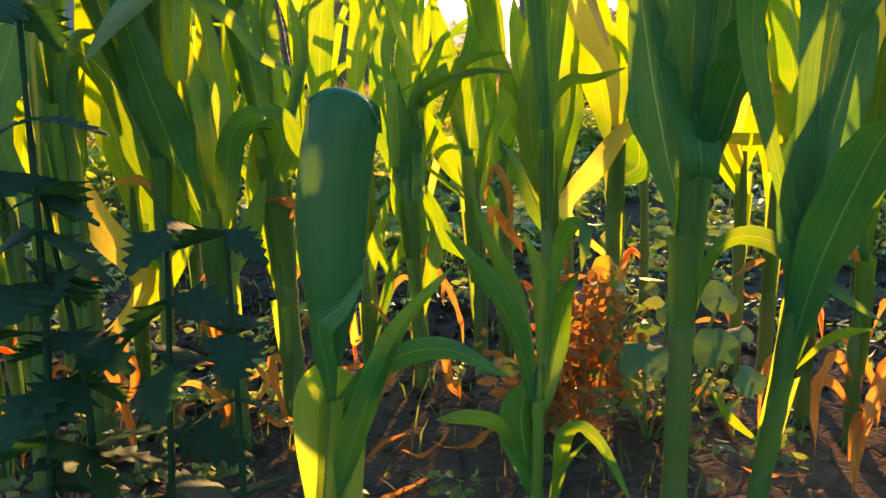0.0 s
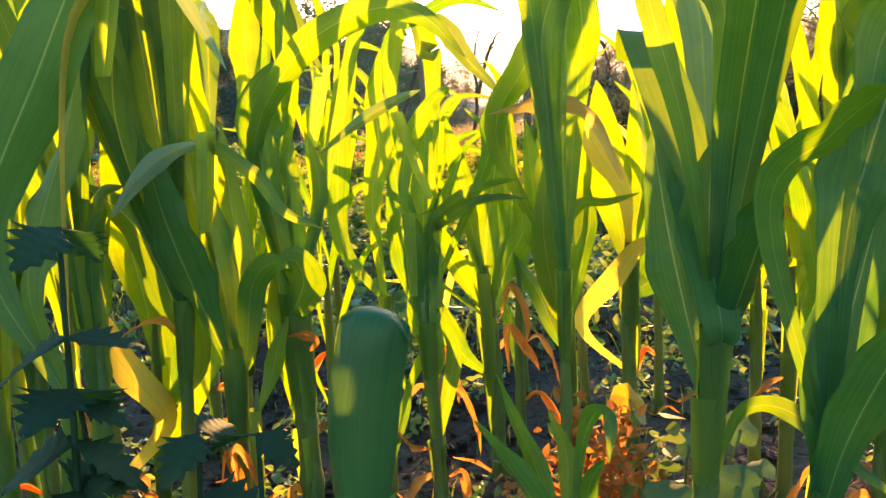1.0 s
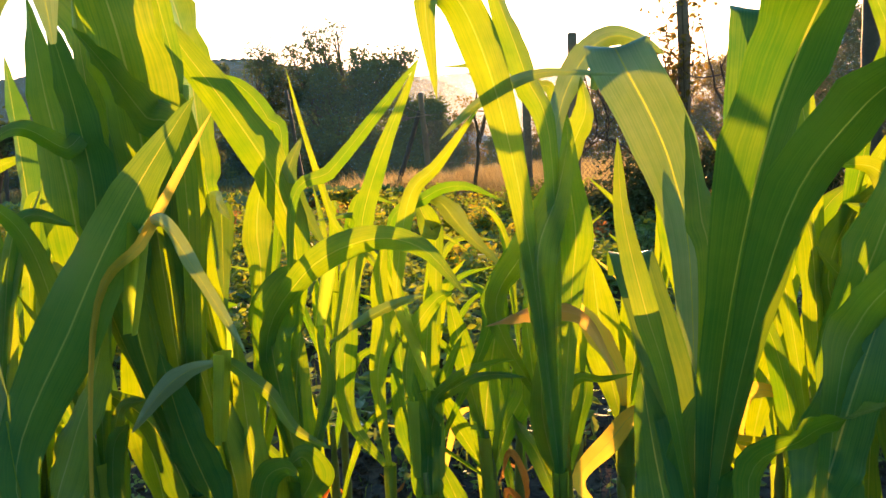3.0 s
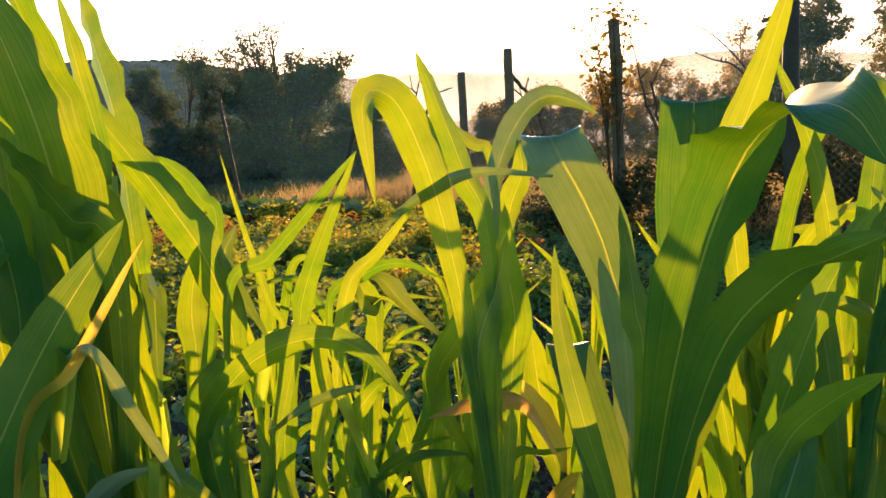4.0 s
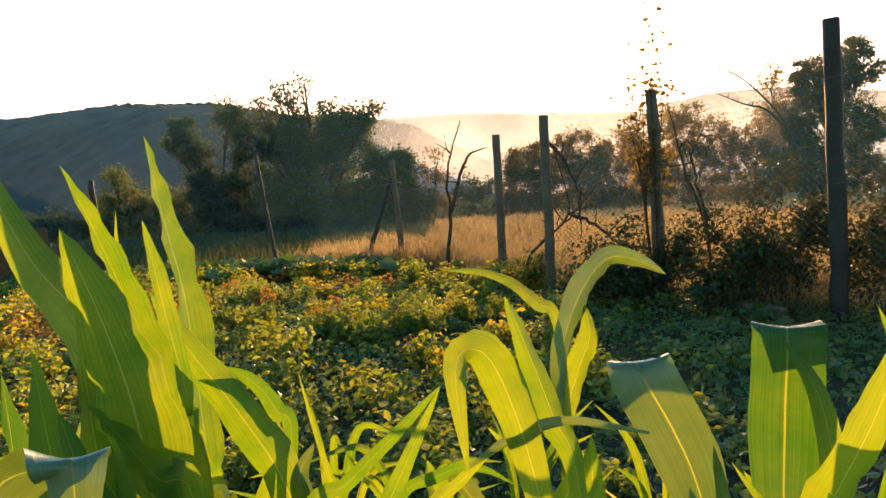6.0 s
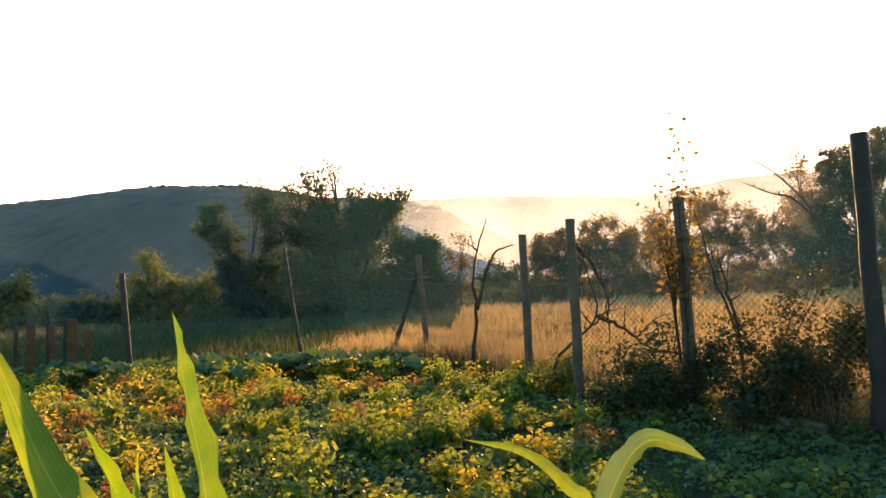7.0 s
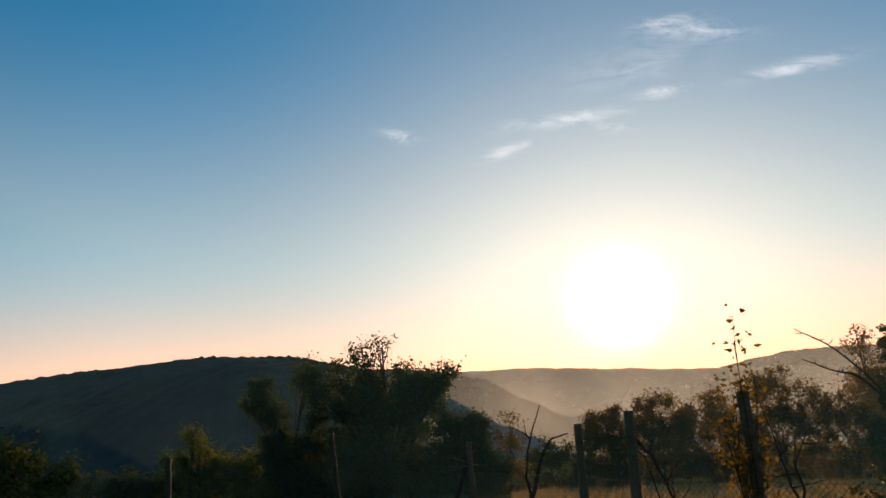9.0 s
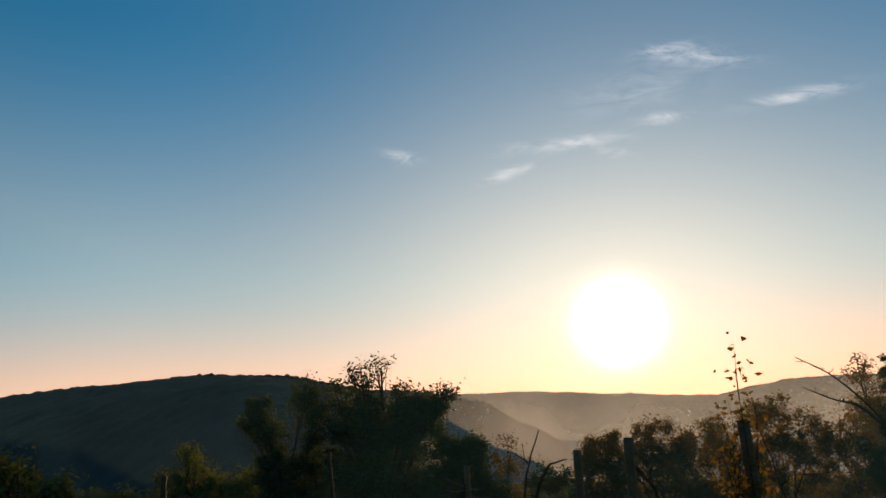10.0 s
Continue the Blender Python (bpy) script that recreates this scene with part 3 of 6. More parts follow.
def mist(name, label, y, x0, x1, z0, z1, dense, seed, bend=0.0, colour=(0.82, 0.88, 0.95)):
    """A sheet standing in for haze: lets most light by, scatters some, thinning upwards."""
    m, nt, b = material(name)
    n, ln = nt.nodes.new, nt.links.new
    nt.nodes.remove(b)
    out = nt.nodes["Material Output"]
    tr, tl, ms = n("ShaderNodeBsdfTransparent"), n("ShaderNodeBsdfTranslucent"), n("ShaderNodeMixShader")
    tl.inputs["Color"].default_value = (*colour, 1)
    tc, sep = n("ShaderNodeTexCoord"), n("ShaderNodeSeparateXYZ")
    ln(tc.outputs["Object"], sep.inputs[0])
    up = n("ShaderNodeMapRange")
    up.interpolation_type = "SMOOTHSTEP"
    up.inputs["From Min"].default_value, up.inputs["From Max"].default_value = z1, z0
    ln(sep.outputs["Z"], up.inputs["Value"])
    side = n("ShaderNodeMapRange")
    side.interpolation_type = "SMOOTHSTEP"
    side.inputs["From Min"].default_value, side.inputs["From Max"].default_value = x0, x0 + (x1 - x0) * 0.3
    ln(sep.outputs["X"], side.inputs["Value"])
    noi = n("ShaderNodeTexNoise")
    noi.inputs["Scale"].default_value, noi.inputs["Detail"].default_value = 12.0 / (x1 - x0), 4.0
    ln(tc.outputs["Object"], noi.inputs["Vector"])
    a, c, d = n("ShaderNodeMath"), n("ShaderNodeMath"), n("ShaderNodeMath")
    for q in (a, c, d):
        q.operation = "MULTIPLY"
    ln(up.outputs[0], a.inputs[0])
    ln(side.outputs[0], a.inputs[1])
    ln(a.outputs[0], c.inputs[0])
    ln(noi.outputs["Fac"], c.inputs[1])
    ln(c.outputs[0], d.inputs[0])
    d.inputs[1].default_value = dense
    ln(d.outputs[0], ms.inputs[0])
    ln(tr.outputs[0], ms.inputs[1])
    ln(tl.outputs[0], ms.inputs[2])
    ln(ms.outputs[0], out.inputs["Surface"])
    nx, nz = 30, 6
    verts = [(x0 + (x1 - x0) * i / nx, y + bend * ((2 * i / nx - 1) ** 2), z0 + (z1 - z0) * j / nz) for j in range(nz + 1) for i in range(nx + 1)]
    w = nx + 1
    faces = [(j * w + i, j * w + i + 1, (j + 1) * w + i + 1, (j + 1) * w + i) for j in range(nz) for i in range(nx)]
    return tagged(new(name, mesh_of(name, verts, faces, [m])), label, "mist", kind="structure")


# sheets whose tint stands in for haze lit by sky and sun
mist("haze_veil", "bluish sheet standing in for morning haze before the wooded hill", 150, -260, 260, -12, 58, 0.056, 1, colour=(0.34, 0.66, 0.95))
mist("haze_veil", "bright sheet standing in for valley mist before the spur", 470, -160, 420, -20, 120, 0.75, 2)
mist("haze_veil", "bright sheet standing in for morning mist before the far ridge", 1050, -900, 1300, -40, 190, 0.75, 3)

# two nearer sheets, added to lift the dark trees as lens glare does
mist("haze_veil", "added bluish sheet that lifts the dark hedge trees like glare", 20.0, -34, 24, -0.6, 11.0, 0.040, 4, colour=(0.20, 0.60, 1.0))
mist("haze_veil", "added golden sheet that warms the hedge behind the dry field like glare", 36.5, -3, 60, -1.2, 14.0, 0.06, 5, colour=(1.0, 0.92, 0.80))

# ---- the corn before the camera: stalks and blades ----
corn = corn_plant((-0.123, 0.490, -0.200), (-0.084, 0.136), 0.006)
leaf(corn, "curl", 0.066, (-0.088, 0.490, 0.120), (-0.087, 0.478, 0.160), (-0.085, 0.472, 0.205), (-0.080, 0.474, 0.280), (-0.068, 0.480, 0.344), (-0.062, 0.488, 0.367), (-0.060, 0.502, 0.371), (-0.061, 0.518, 0.366), (-0.062, 0.532, 0.335))
leaf(corn, "green", 0.031, (-0.106, 0.490, -0.052), (-0.092, 0.490, -0.014), (-0.062, 0.470, 0.074), (-0.021, 0.460, 0.165), (0.028, 0.470, 0.221))
leaf(corn, "mature", 0.030, (-0.095, 0.490, 0.046), (-0.076, 0.490, 0.087), (-0.029, 0.470, 0.136), (0.022, 0.450, 0.153), (0.073, 0.430, 0.135))
leaf(corn, "sheath", 0.031, (-0.108, 0.490, -0.017), (-0.113, 0.500, 0.050), (-0.112, 0.500, 0.089), (-0.103, 0.490, 0.125))
leaf(corn, "sheath", 0.038, (-0.084, 0.490, -0.017), (-0.080, 0.500, 0.050), (-0.080, 0.500, 0.089), (-0.084, 0.490, 0.125))
leaf(corn, "mature", 0.034, (-0.091, 0.490, 0.081), (-0.087, 0.470, 0.127), (-0.089, 0.460, 0.171), (-0.068, 0.460, 0.190), (-0.049, 0.470, 0.217))
corn = corn_plant((0.102, 0.620, -0.200), (0.109, 0.072), 0.007)
leaf(corn, "mature", 0.037, (0.103, 0.620, 0.021), (0.085, 0.600, 0.110), (0.049, 0.590, 0.179), (0.012, 0.600, 0.228))
leaf(corn, "green", 0.027, (0.108, 0.620, 0.023), (0.100, 0.620, 0.060), (0.081, 0.640, 0.143), (0.057, 0.650, 0.203), (0.037, 0.660, 0.258))
leaf(corn, "green", 0.024, (0.115, 0.620, 0.072), (0.129, 0.640, 0.173), (0.142, 0.620, 0.222), (0.153, 0.590, 0.220), (0.149, 0.580, 0.185))
leaf(corn, "green", 0.026, (0.109, 0.620, 0.072), (0.113, 0.640, 0.129), (0.112, 0.650, 0.165), (0.094, 0.660, 0.213))
leaf(corn, "green", 0.028, (0.107, 0.620, 0.003), (0.118, 0.620, 0.040), (0.132, 0.640, 0.097), (0.136, 0.620, 0.147), (0.149, 0.600, 0.181))
leaf(corn, "green", 0.024, (0.105, 0.620, -0.072), (0.069, 0.600, 0.004), (0.034, 0.570, 0.033), (0.002, 0.540, 0.046))
leaf(corn, "green", 0.022, (0.104, 0.620, -0.133), (0.127, 0.620, -0.086), (0.136, 0.590, 0.005), (0.164, 0.560, 0.013), (0.200, 0.540, -0.052))
leaf(corn, "green", 0.012, (0.104, 0.620, -0.142), (0.120, 0.620, -0.099), (0.128, 0.600, -0.048), (0.145, 0.590, -0.017), (0.163, 0.590, 0.002))
leaf(corn, "mature", 0.058, (0.102, 0.620, -0.089), (0.093, 0.620, -0.032), (0.090, 0.620, 0.021), (0.112, 0.620, 0.072))
corn = corn_plant((0.293, 0.760, -0.200), (0.304, 0.261), 0.016)
leaf(corn, "mature", 0.090, (0.296, 0.760, 0.173), (0.275, 0.800, 0.294), (0.260, 0.820, 0.384), (0.244, 0.840, 0.509))
leaf(corn, "mature", 0.087, (0.302, 0.760, 0.241), (0.303, 0.780, 0.341), (0.300, 0.780, 0.419), (0.304, 0.780, 0.495))
leaf(corn, "mature", 0.090, (0.310, 0.760, 0.241), (0.330, 0.730, 0.340), (0.345, 0.710, 0.411), (0.355, 0.680, 0.475))
leaf(corn, "green", 0.028, (0.305, 0.760, 0.073), (0.324, 0.730, 0.171), (0.361, 0.690, 0.194), (0.402, 0.640, 0.162), (0.456, 0.600, 0.121))
leaf(corn, "mature", 0.112, (0.304, 0.760, 0.261), (0.324, 0.760, 0.514), (0.334, 0.660, 0.768), (0.375, 0.620, 0.929), (0.374, 0.500, 0.975), (0.378, 0.430, 0.970), (0.393, 0.400, 0.928))
leaf(corn, "mature", 0.068, (0.304, 0.760, 0.261), (0.338, 0.740, 0.500), (0.335, 0.580, 0.736), (0.359, 0.500, 0.827), (0.370, 0.430, 0.860), (0.394, 0.400, 0.881))
leaf(corn, "green", 0.037, (0.304, 0.760, 0.261), (0.267, 0.760, 0.496), (0.235, 0.760, 0.616), (0.219, 0.810, 0.726), (0.222, 0.860, 0.823))
leaf(corn, "strap", 0.068, (0.304, 0.760, 0.240), (0.304, 0.740, 0.286), (0.291, 0.840, 0.459), (0.266, 0.940, 0.603), (0.258, 0.980, 0.644), (0.256, 1.005, 0.637), (0.255, 1.015, 0.606))
leaf(corn, "green", 0.067, (0.304, 0.760, 0.261), (0.363, 0.810, 0.732), (0.397, 0.760, 0.884), (0.437, 0.740, 0.991), (0.481, 0.720, 1.144))
corn = corn_plant((0.344, 0.650, -0.200), (0.392, 0.160), 0.011)
leaf(corn, "mature", 0.082, (0.386, 0.650, 0.110), (0.391, 0.650, 0.221), (0.426, 0.670, 0.347), (0.454, 0.680, 0.460))
leaf(corn, "mature", 0.069, (0.378, 0.650, 0.034), (0.393, 0.620, 0.173), (0.410, 0.570, 0.289), (0.416, 0.530, 0.340))
leaf(corn, "sheath", 0.023, (0.364, 0.650, -0.046), (0.373, 0.650, 0.021), (0.381, 0.650, 0.085), (0.373, 0.650, 0.136))
leaf(corn, "mature", 0.091, (0.392, 0.650, 0.160), (0.400, 0.650, 0.383), (0.417, 0.650, 0.470), (0.443, 0.650, 0.567), (0.483, 0.670, 0.659))
leaf(corn, "green", 0.057, (0.392, 0.650, 0.160), (0.324, 0.650, 0.422), (0.366, 0.610, 0.502), (0.392, 0.570, 0.540), (0.401, 0.510, 0.575))
leaf(corn, "green", 0.061, (0.392, 0.650, 0.160), (0.416, 0.650, 0.525), (0.438, 0.650, 0.614), (0.465, 0.610, 0.675), (0.498, 0.570, 0.718))
leaf(corn, "green", 0.080, (0.392, 0.650, 0.160), (0.456, 0.750, 0.504), (0.505, 0.750, 0.687), (0.562, 0.770, 0.792), (0.634, 0.800, 0.869))
leaf(corn, "green", 0.017, (0.384, 0.650, 0.047), (0.410, 0.610, 0.104), (0.433, 0.570, 0.127))
leaf(corn, "green", 0.013, (0.364, 0.650, -0.039), (0.319, 0.630, 0.003), (0.288, 0.610, 0.050))
corn = corn_plant((-0.622, 0.980, -0.200), (-0.627, 0.197), 0.013)
leaf(corn, "green", 0.061, (-0.625, 0.980, 0.042), (-0.609, 0.980, 0.086), (-0.623, 0.980, 0.197), (-0.624, 0.980, 0.286), (-0.614, 0.980, 0.398))
leaf(corn, "yellow", 0.059, (-0.624, 0.980, -0.060), (-0.507, 0.980, 0.065), (-0.562, 0.980, 0.159), (-0.594, 0.960, 0.252), (-0.615, 0.950, 0.322))
leaf(corn, "dry", 0.029, (-0.626, 0.980, -0.048), (-0.628, 0.960, 0.063), (-0.630, 0.940, 0.095), (-0.543, 0.930, 0.092))
corn = corn_plant((-0.590, 0.970, -0.200), (-0.590, 0.115), 0.012)
leaf(corn, "green", 0.060, (-0.596, 0.970, 0.069), (-0.600, 0.970, 0.179), (-0.583, 0.970, 0.312), (-0.551, 0.970, 0.421))
leaf(corn, "dry", 0.022, (-0.579, 0.970, -0.104), (-0.529, 0.940, -0.016), (-0.568, 0.920, -0.005), (-0.515, 0.900, -0.067), (-0.527, 0.890, -0.141))
leaf(corn, "dry", 0.019, (-0.596, 0.970, -0.163), (-0.524, 0.940, -0.092), (-0.517, 0.930, -0.032), (-0.549, 0.920, -0.005))
corn = corn_plant((-0.550, 1.020, -0.200), (-0.526, 0.226), 0.012)
leaf(corn, "green", 0.081, (-0.526, 1.020, 0.151), (-0.538, 1.020, 0.263), (-0.553, 1.020, 0.371), (-0.557, 1.020, 0.493), (-0.558, 1.020, 0.593))
leaf(corn, "mature", 0.087, (-0.534, 1.020, 0.071), (-0.469, 1.020, 0.150), (-0.469, 0.970, 0.282), (-0.513, 0.960, 0.402), (-0.580, 0.940, 0.469))
leaf(corn, "green", 0.065, (-0.535, 1.020, 0.066), (-0.511, 1.020, 0.113), (-0.532, 1.050, 0.232), (-0.538, 1.060, 0.353), (-0.533, 1.060, 0.478))
leaf(corn, "dry", 0.018, (-0.458, 1.000, 0.172), (-0.475, 0.970, 0.230), (-0.509, 0.960, 0.241), (-0.541, 0.940, 0.226))
leaf(corn, "green", 0.070, (-0.538, 1.020, 0.006), (-0.487, 1.020, 0.074), (-0.455, 1.040, 0.184), (-0.462, 1.040, 0.305), (-0.467, 1.040, 0.439))
corn = corn_plant((-0.393, 0.980, -0.200), (-0.379, 0.191), 0.014)
leaf(corn, "mature", 0.100, (-0.387, 0.980, 0.155), (-0.418, 0.940, 0.300), (-0.443, 0.920, 0.414), (-0.456, 0.900, 0.536))
leaf(corn, "green", 0.083, (-0.382, 0.980, 0.182), (-0.382, 0.960, 0.306), (-0.406, 0.960, 0.415), (-0.436, 0.960, 0.545))
leaf(corn, "green", 0.065, (-0.381, 0.980, 0.136), (-0.371, 0.980, 0.173), (-0.356, 0.980, 0.287), (-0.362, 0.980, 0.415), (-0.367, 0.980, 0.545))
leaf(corn, "green", 0.053, (-0.381, 0.980, 0.138), (-0.361, 0.980, 0.182), (-0.335, 0.960, 0.296), (-0.291, 0.930, 0.337), (-0.260, 0.910, 0.333))
leaf(corn, "green", 0.025, (-0.379, 0.980, 0.191), (-0.393, 0.930, 0.499), (-0.302, 0.900, 0.477), (-0.252, 0.880, 0.420), (-0.193, 0.860, 0.395))
leaf(corn, "dry", 0.023, (-0.408, 0.980, -0.128), (-0.379, 0.950, -0.040), (-0.387, 0.930, 0.040), (-0.397, 0.920, -0.011))
leaf(corn, "dry", 0.019, (-0.413, 0.980, -0.229), (-0.379, 0.950, -0.135), (-0.417, 0.930, -0.084), (-0.476, 0.920, -0.084))
leaf(corn, "dry", 0.017, (-0.401, 0.930, -0.263), (-0.399, 0.930, -0.184), (-0.388, 0.950, -0.135), (-0.392, 0.980, -0.109))
corn = corn_plant((-0.349, 0.950, -0.200), (-0.339, 0.133), 0.009)
leaf(corn, "green", 0.036, (-0.343, 0.950, 0.088), (-0.320, 0.970, 0.147), (-0.307, 0.970, 0.191), (-0.286, 0.970, 0.243))
leaf(corn, "dry", 0.017, (-0.344, 0.950, -0.059), (-0.353, 0.930, 0.013), (-0.374, 0.920, 0.043), (-0.363, 0.910, -0.026))
leaf(corn, "dry", 0.015, (-0.346, 0.950, -0.135), (-0.295, 0.920, -0.076), (-0.314, 0.910, -0.026))
corn = corn_plant((-0.291, 1.050, -0.200), (-0.293, 0.217), 0.020)
leaf(corn, "green", 0.087, (-0.299, 1.050, 0.005), (-0.301, 1.040, 0.134), (-0.313, 1.040, 0.228), (-0.321, 1.040, 0.310))
leaf(corn, "green", 0.087, (-0.293, 1.050, 0.159), (-0.304, 1.050, 0.198), (-0.311, 1.070, 0.309), (-0.303, 1.070, 0.417), (-0.286, 1.070, 0.522))
leaf(corn, "green", 0.073, (-0.293, 1.050, 0.182), (-0.296, 1.030, 0.228), (-0.264, 1.000, 0.292), (-0.273, 0.980, 0.332), (-0.297, 0.970, 0.320))
leaf(corn, "green", 0.033, (-0.300, 1.050, 0.254), (-0.260, 1.070, 0.362), (-0.245, 1.070, 0.442), (-0.258, 1.070, 0.521))
leaf(corn, "dry", 0.021, (-0.280, 1.040, 0.162), (-0.259, 1.020, 0.187), (-0.282, 1.010, 0.207), (-0.317, 1.000, 0.196))
leaf(corn, "dry", 0.024, (-0.288, 1.050, -0.117), (-0.316, 1.020, -0.075), (-0.296, 1.000, -0.147), (-0.274, 0.990, -0.213))
leaf(corn, "green", 0.053, (-0.293, 1.050, 0.217), (-0.344, 1.050, 0.484), (-0.253, 0.990, 0.630), (-0.143, 0.950, 0.687), (-0.054, 0.910, 0.678), (0.013, 0.870, 0.611))
leaf(corn, "green", 0.099, (-0.293, 1.050, 0.217), (-0.331, 1.050, 0.473), (-0.328, 1.050, 0.551), (-0.299, 1.050, 0.607), (-0.268, 1.050, 0.634))
leaf(corn, "green", 0.029, (-0.293, 1.050, 0.217), (-0.299, 1.100, 0.711), (-0.219, 1.100, 0.794), (-0.121, 1.070, 0.893), (-0.056, 1.050, 0.963))
leaf(corn, "green", 0.044, (-0.293, 1.050, 0.217), (-0.190, 1.100, 0.627), (-0.168, 1.100, 0.723), (-0.126, 1.070, 0.820), (-0.056, 1.050, 0.963))
leaf(corn, "green", 0.016, (-0.293, 1.050, 0.217), (-0.221, 1.150, 0.616), (-0.238, 1.150, 0.709), (-0.275, 1.150, 0.851), (-0.301, 1.150, 0.974))
corn = corn_plant((-0.573, 0.740, -0.200), (-0.508, 0.199), 0.011)
leaf(corn, "mature", 0.096, (-0.508, 0.740, 0.199), (-0.593, 0.740, 0.403), (-0.486, 0.740, 0.623), (-0.394, 0.740, 0.775), (-0.300, 0.740, 0.897))
leaf(corn, "green", 0.076, (-0.508, 0.740, 0.199), (-0.544, 0.740, 0.341), (-0.524, 0.760, 0.440), (-0.484, 0.770, 0.543), (-0.457, 0.770, 0.633))
leaf(corn, "grey", 0.031, (-0.387, 0.740, 0.733), (-0.333, 0.690, 0.748), (-0.288, 0.670, 0.691), (-0.233, 0.660, 0.594))
leaf(corn, "yellow", 0.016, (-0.508, 0.740, 0.199), (-0.460, 0.740, 0.617), (-0.368, 0.710, 0.726), (-0.312, 0.710, 0.810), (-0.268, 0.710, 0.875))
leaf(corn, "greystrap", 0.066, (-0.600, 0.750, 0.480), (-0.590, 0.700, 0.780), (-0.480, 0.610, 0.985), (-0.394, 0.560, 1.038), (-0.361, 0.545, 1.051), (-0.347, 0.530, 1.046), (-0.345, 0.525, 0.999), (-0.337, 0.520, 0.930))
corn = corn_plant((-0.490, 0.970, -0.200), (-0.449, 0.264), 0.012)
leaf(corn, "green", 0.139, (-0.449, 0.970, 0.264), (-0.475, 0.970, 0.710), (-0.471, 0.920, 0.951), (-0.491, 0.890, 1.104), (-0.529, 0.870, 1.241))
leaf(corn, "green", 0.130, (-0.449, 0.970, 0.264), (-0.434, 1.000, 0.806), (-0.518, 1.040, 0.941), (-0.634, 1.100, 1.088), (-0.759, 1.170, 1.196), (-0.882, 1.200, 1.436))
leaf(corn, "mature", 0.106, (-0.449, 0.970, 0.264), (-0.481, 1.050, 0.645), (-0.513, 1.050, 0.760), (-0.549, 1.050, 0.864), (-0.593, 1.050, 0.939))
leaf(corn, "mature", 0.092, (-0.449, 0.970, 0.264), (-0.527, 1.020, 0.660), (-0.559, 1.020, 0.754), (-0.611, 1.030, 0.826), (-0.659, 1.030, 0.883))
leaf(corn, "green", 0.060, (-0.449, 0.970, 0.264), (-0.455, 0.980, 0.940), (-0.478, 0.950, 1.100), (-0.503, 0.920, 1.220), (-0.532, 0.890, 1.325))
leaf(corn, "green", 0.106, (-0.500, 1.270, 0.741), (-0.512, 1.270, 0.791), (-0.600, 1.450, 1.060), (-0.700, 1.600, 1.265), (-0.762, 1.690, 1.432))
leaf(corn, "green", 0.046, (-0.455, 1.060, 0.930), (-0.462, 1.065, 0.980), (-0.490, 1.085, 1.085), (-0.512, 1.105, 1.170), (-0.531, 1.120, 1.243))
leaf(corn, "green", 0.029, (-0.523, 1.030, 1.041), (-0.533, 1.030, 1.091), (-0.536, 1.030, 1.161), (-0.535, 1.030, 1.213), (-0.530, 1.030, 1.262))
leaf(corn, "mature", 0.080, (-0.449, 0.970, 0.264), (-0.539, 0.920, 0.605), (-0.513, 0.870, 0.782), (-0.505, 0.830, 0.901), (-0.507, 0.790, 1.022))
leaf(corn, "mature", 0.098, (-0.449, 0.970, 0.264), (-0.522, 0.970, 0.533), (-0.512, 0.970, 0.695), (-0.523, 0.990, 0.833), (-0.539, 0.990, 0.980))
leaf(corn, "green", 0.070, (-0.449, 0.970, 0.264), (-0.409, 0.940, 0.812), (-0.448, 0.910, 0.889), (-0.488, 0.890, 0.960), (-0.520, 0.870, 1.012))
leaf(corn, "green", 0.110, (-0.585, 0.970, 0.489), (-0.595, 0.970, 0.539), (-0.598, 0.950, 0.773), (-0.613, 0.940, 0.927), (-0.619, 0.930, 1.074))
leaf(corn, "mature", 0.091, (-0.779, 1.070, 0.476), (-0.789, 1.070, 0.526), (-0.750, 1.070, 0.704), (-0.752, 1.070, 0.878), (-0.758, 1.070, 1.011))
leaf(corn, "green", 0.062, (-0.449, 0.970, 0.264), (-0.547, 1.020, 0.744), (-0.584, 1.020, 0.865), (-0.593, 1.020, 0.974), (-0.600, 1.020, 1.098))
leaf(corn, "green", 0.035, (-0.449, 0.970, 0.264), (-0.487, 0.870, 0.815), (-0.527, 0.830, 0.845), (-0.562, 0.790, 0.873), (-0.598, 0.750, 0.842))
corn = corn_plant((-0.441, 1.150, -0.200), (-0.413, 0.219), 0.012)
leaf(corn, "green", 0.087, (-0.413, 1.150, 0.219), (-0.311, 1.150, 0.580), (-0.333, 1.150, 0.765), (-0.409, 1.150, 0.908), (-0.485, 1.150, 1.020), (-0.542, 1.150, 1.118))
leaf(corn, "green", 0.039, (-0.413, 1.150, 0.219), (-0.335, 1.200, 0.800), (-0.357, 1.200, 0.893), (-0.403, 1.200, 0.952), (-0.467, 1.200, 0.976))
leaf(corn, "grey", 0.042, (-0.257, 1.200, 0.627), (-0.293, 1.170, 0.719), (-0.312, 1.150, 0.784), (-0.278, 1.140, 0.852))
leaf(corn, "green", 0.064, (-0.413, 1.150, 0.219), (-0.377, 1.150, 0.583), (-0.383, 1.170, 0.683), (-0.375, 1.180, 0.753), (-0.347, 1.180, 0.823))
leaf(corn, "grey", 0.050, (-0.490, 1.250, 0.494), (-0.484, 1.250, 0.606), (-0.470, 1.230, 0.719), (-0.462, 1.190, 0.746), (-0.422, 1.150, 0.709))
leaf(corn, "green", 0.076, (-0.413, 1.150, 0.219), (-0.503, 1.150, 0.591), (-0.495, 1.150, 0.754), (-0.503, 1.150, 0.904), (-0.516, 1.150, 1.012))
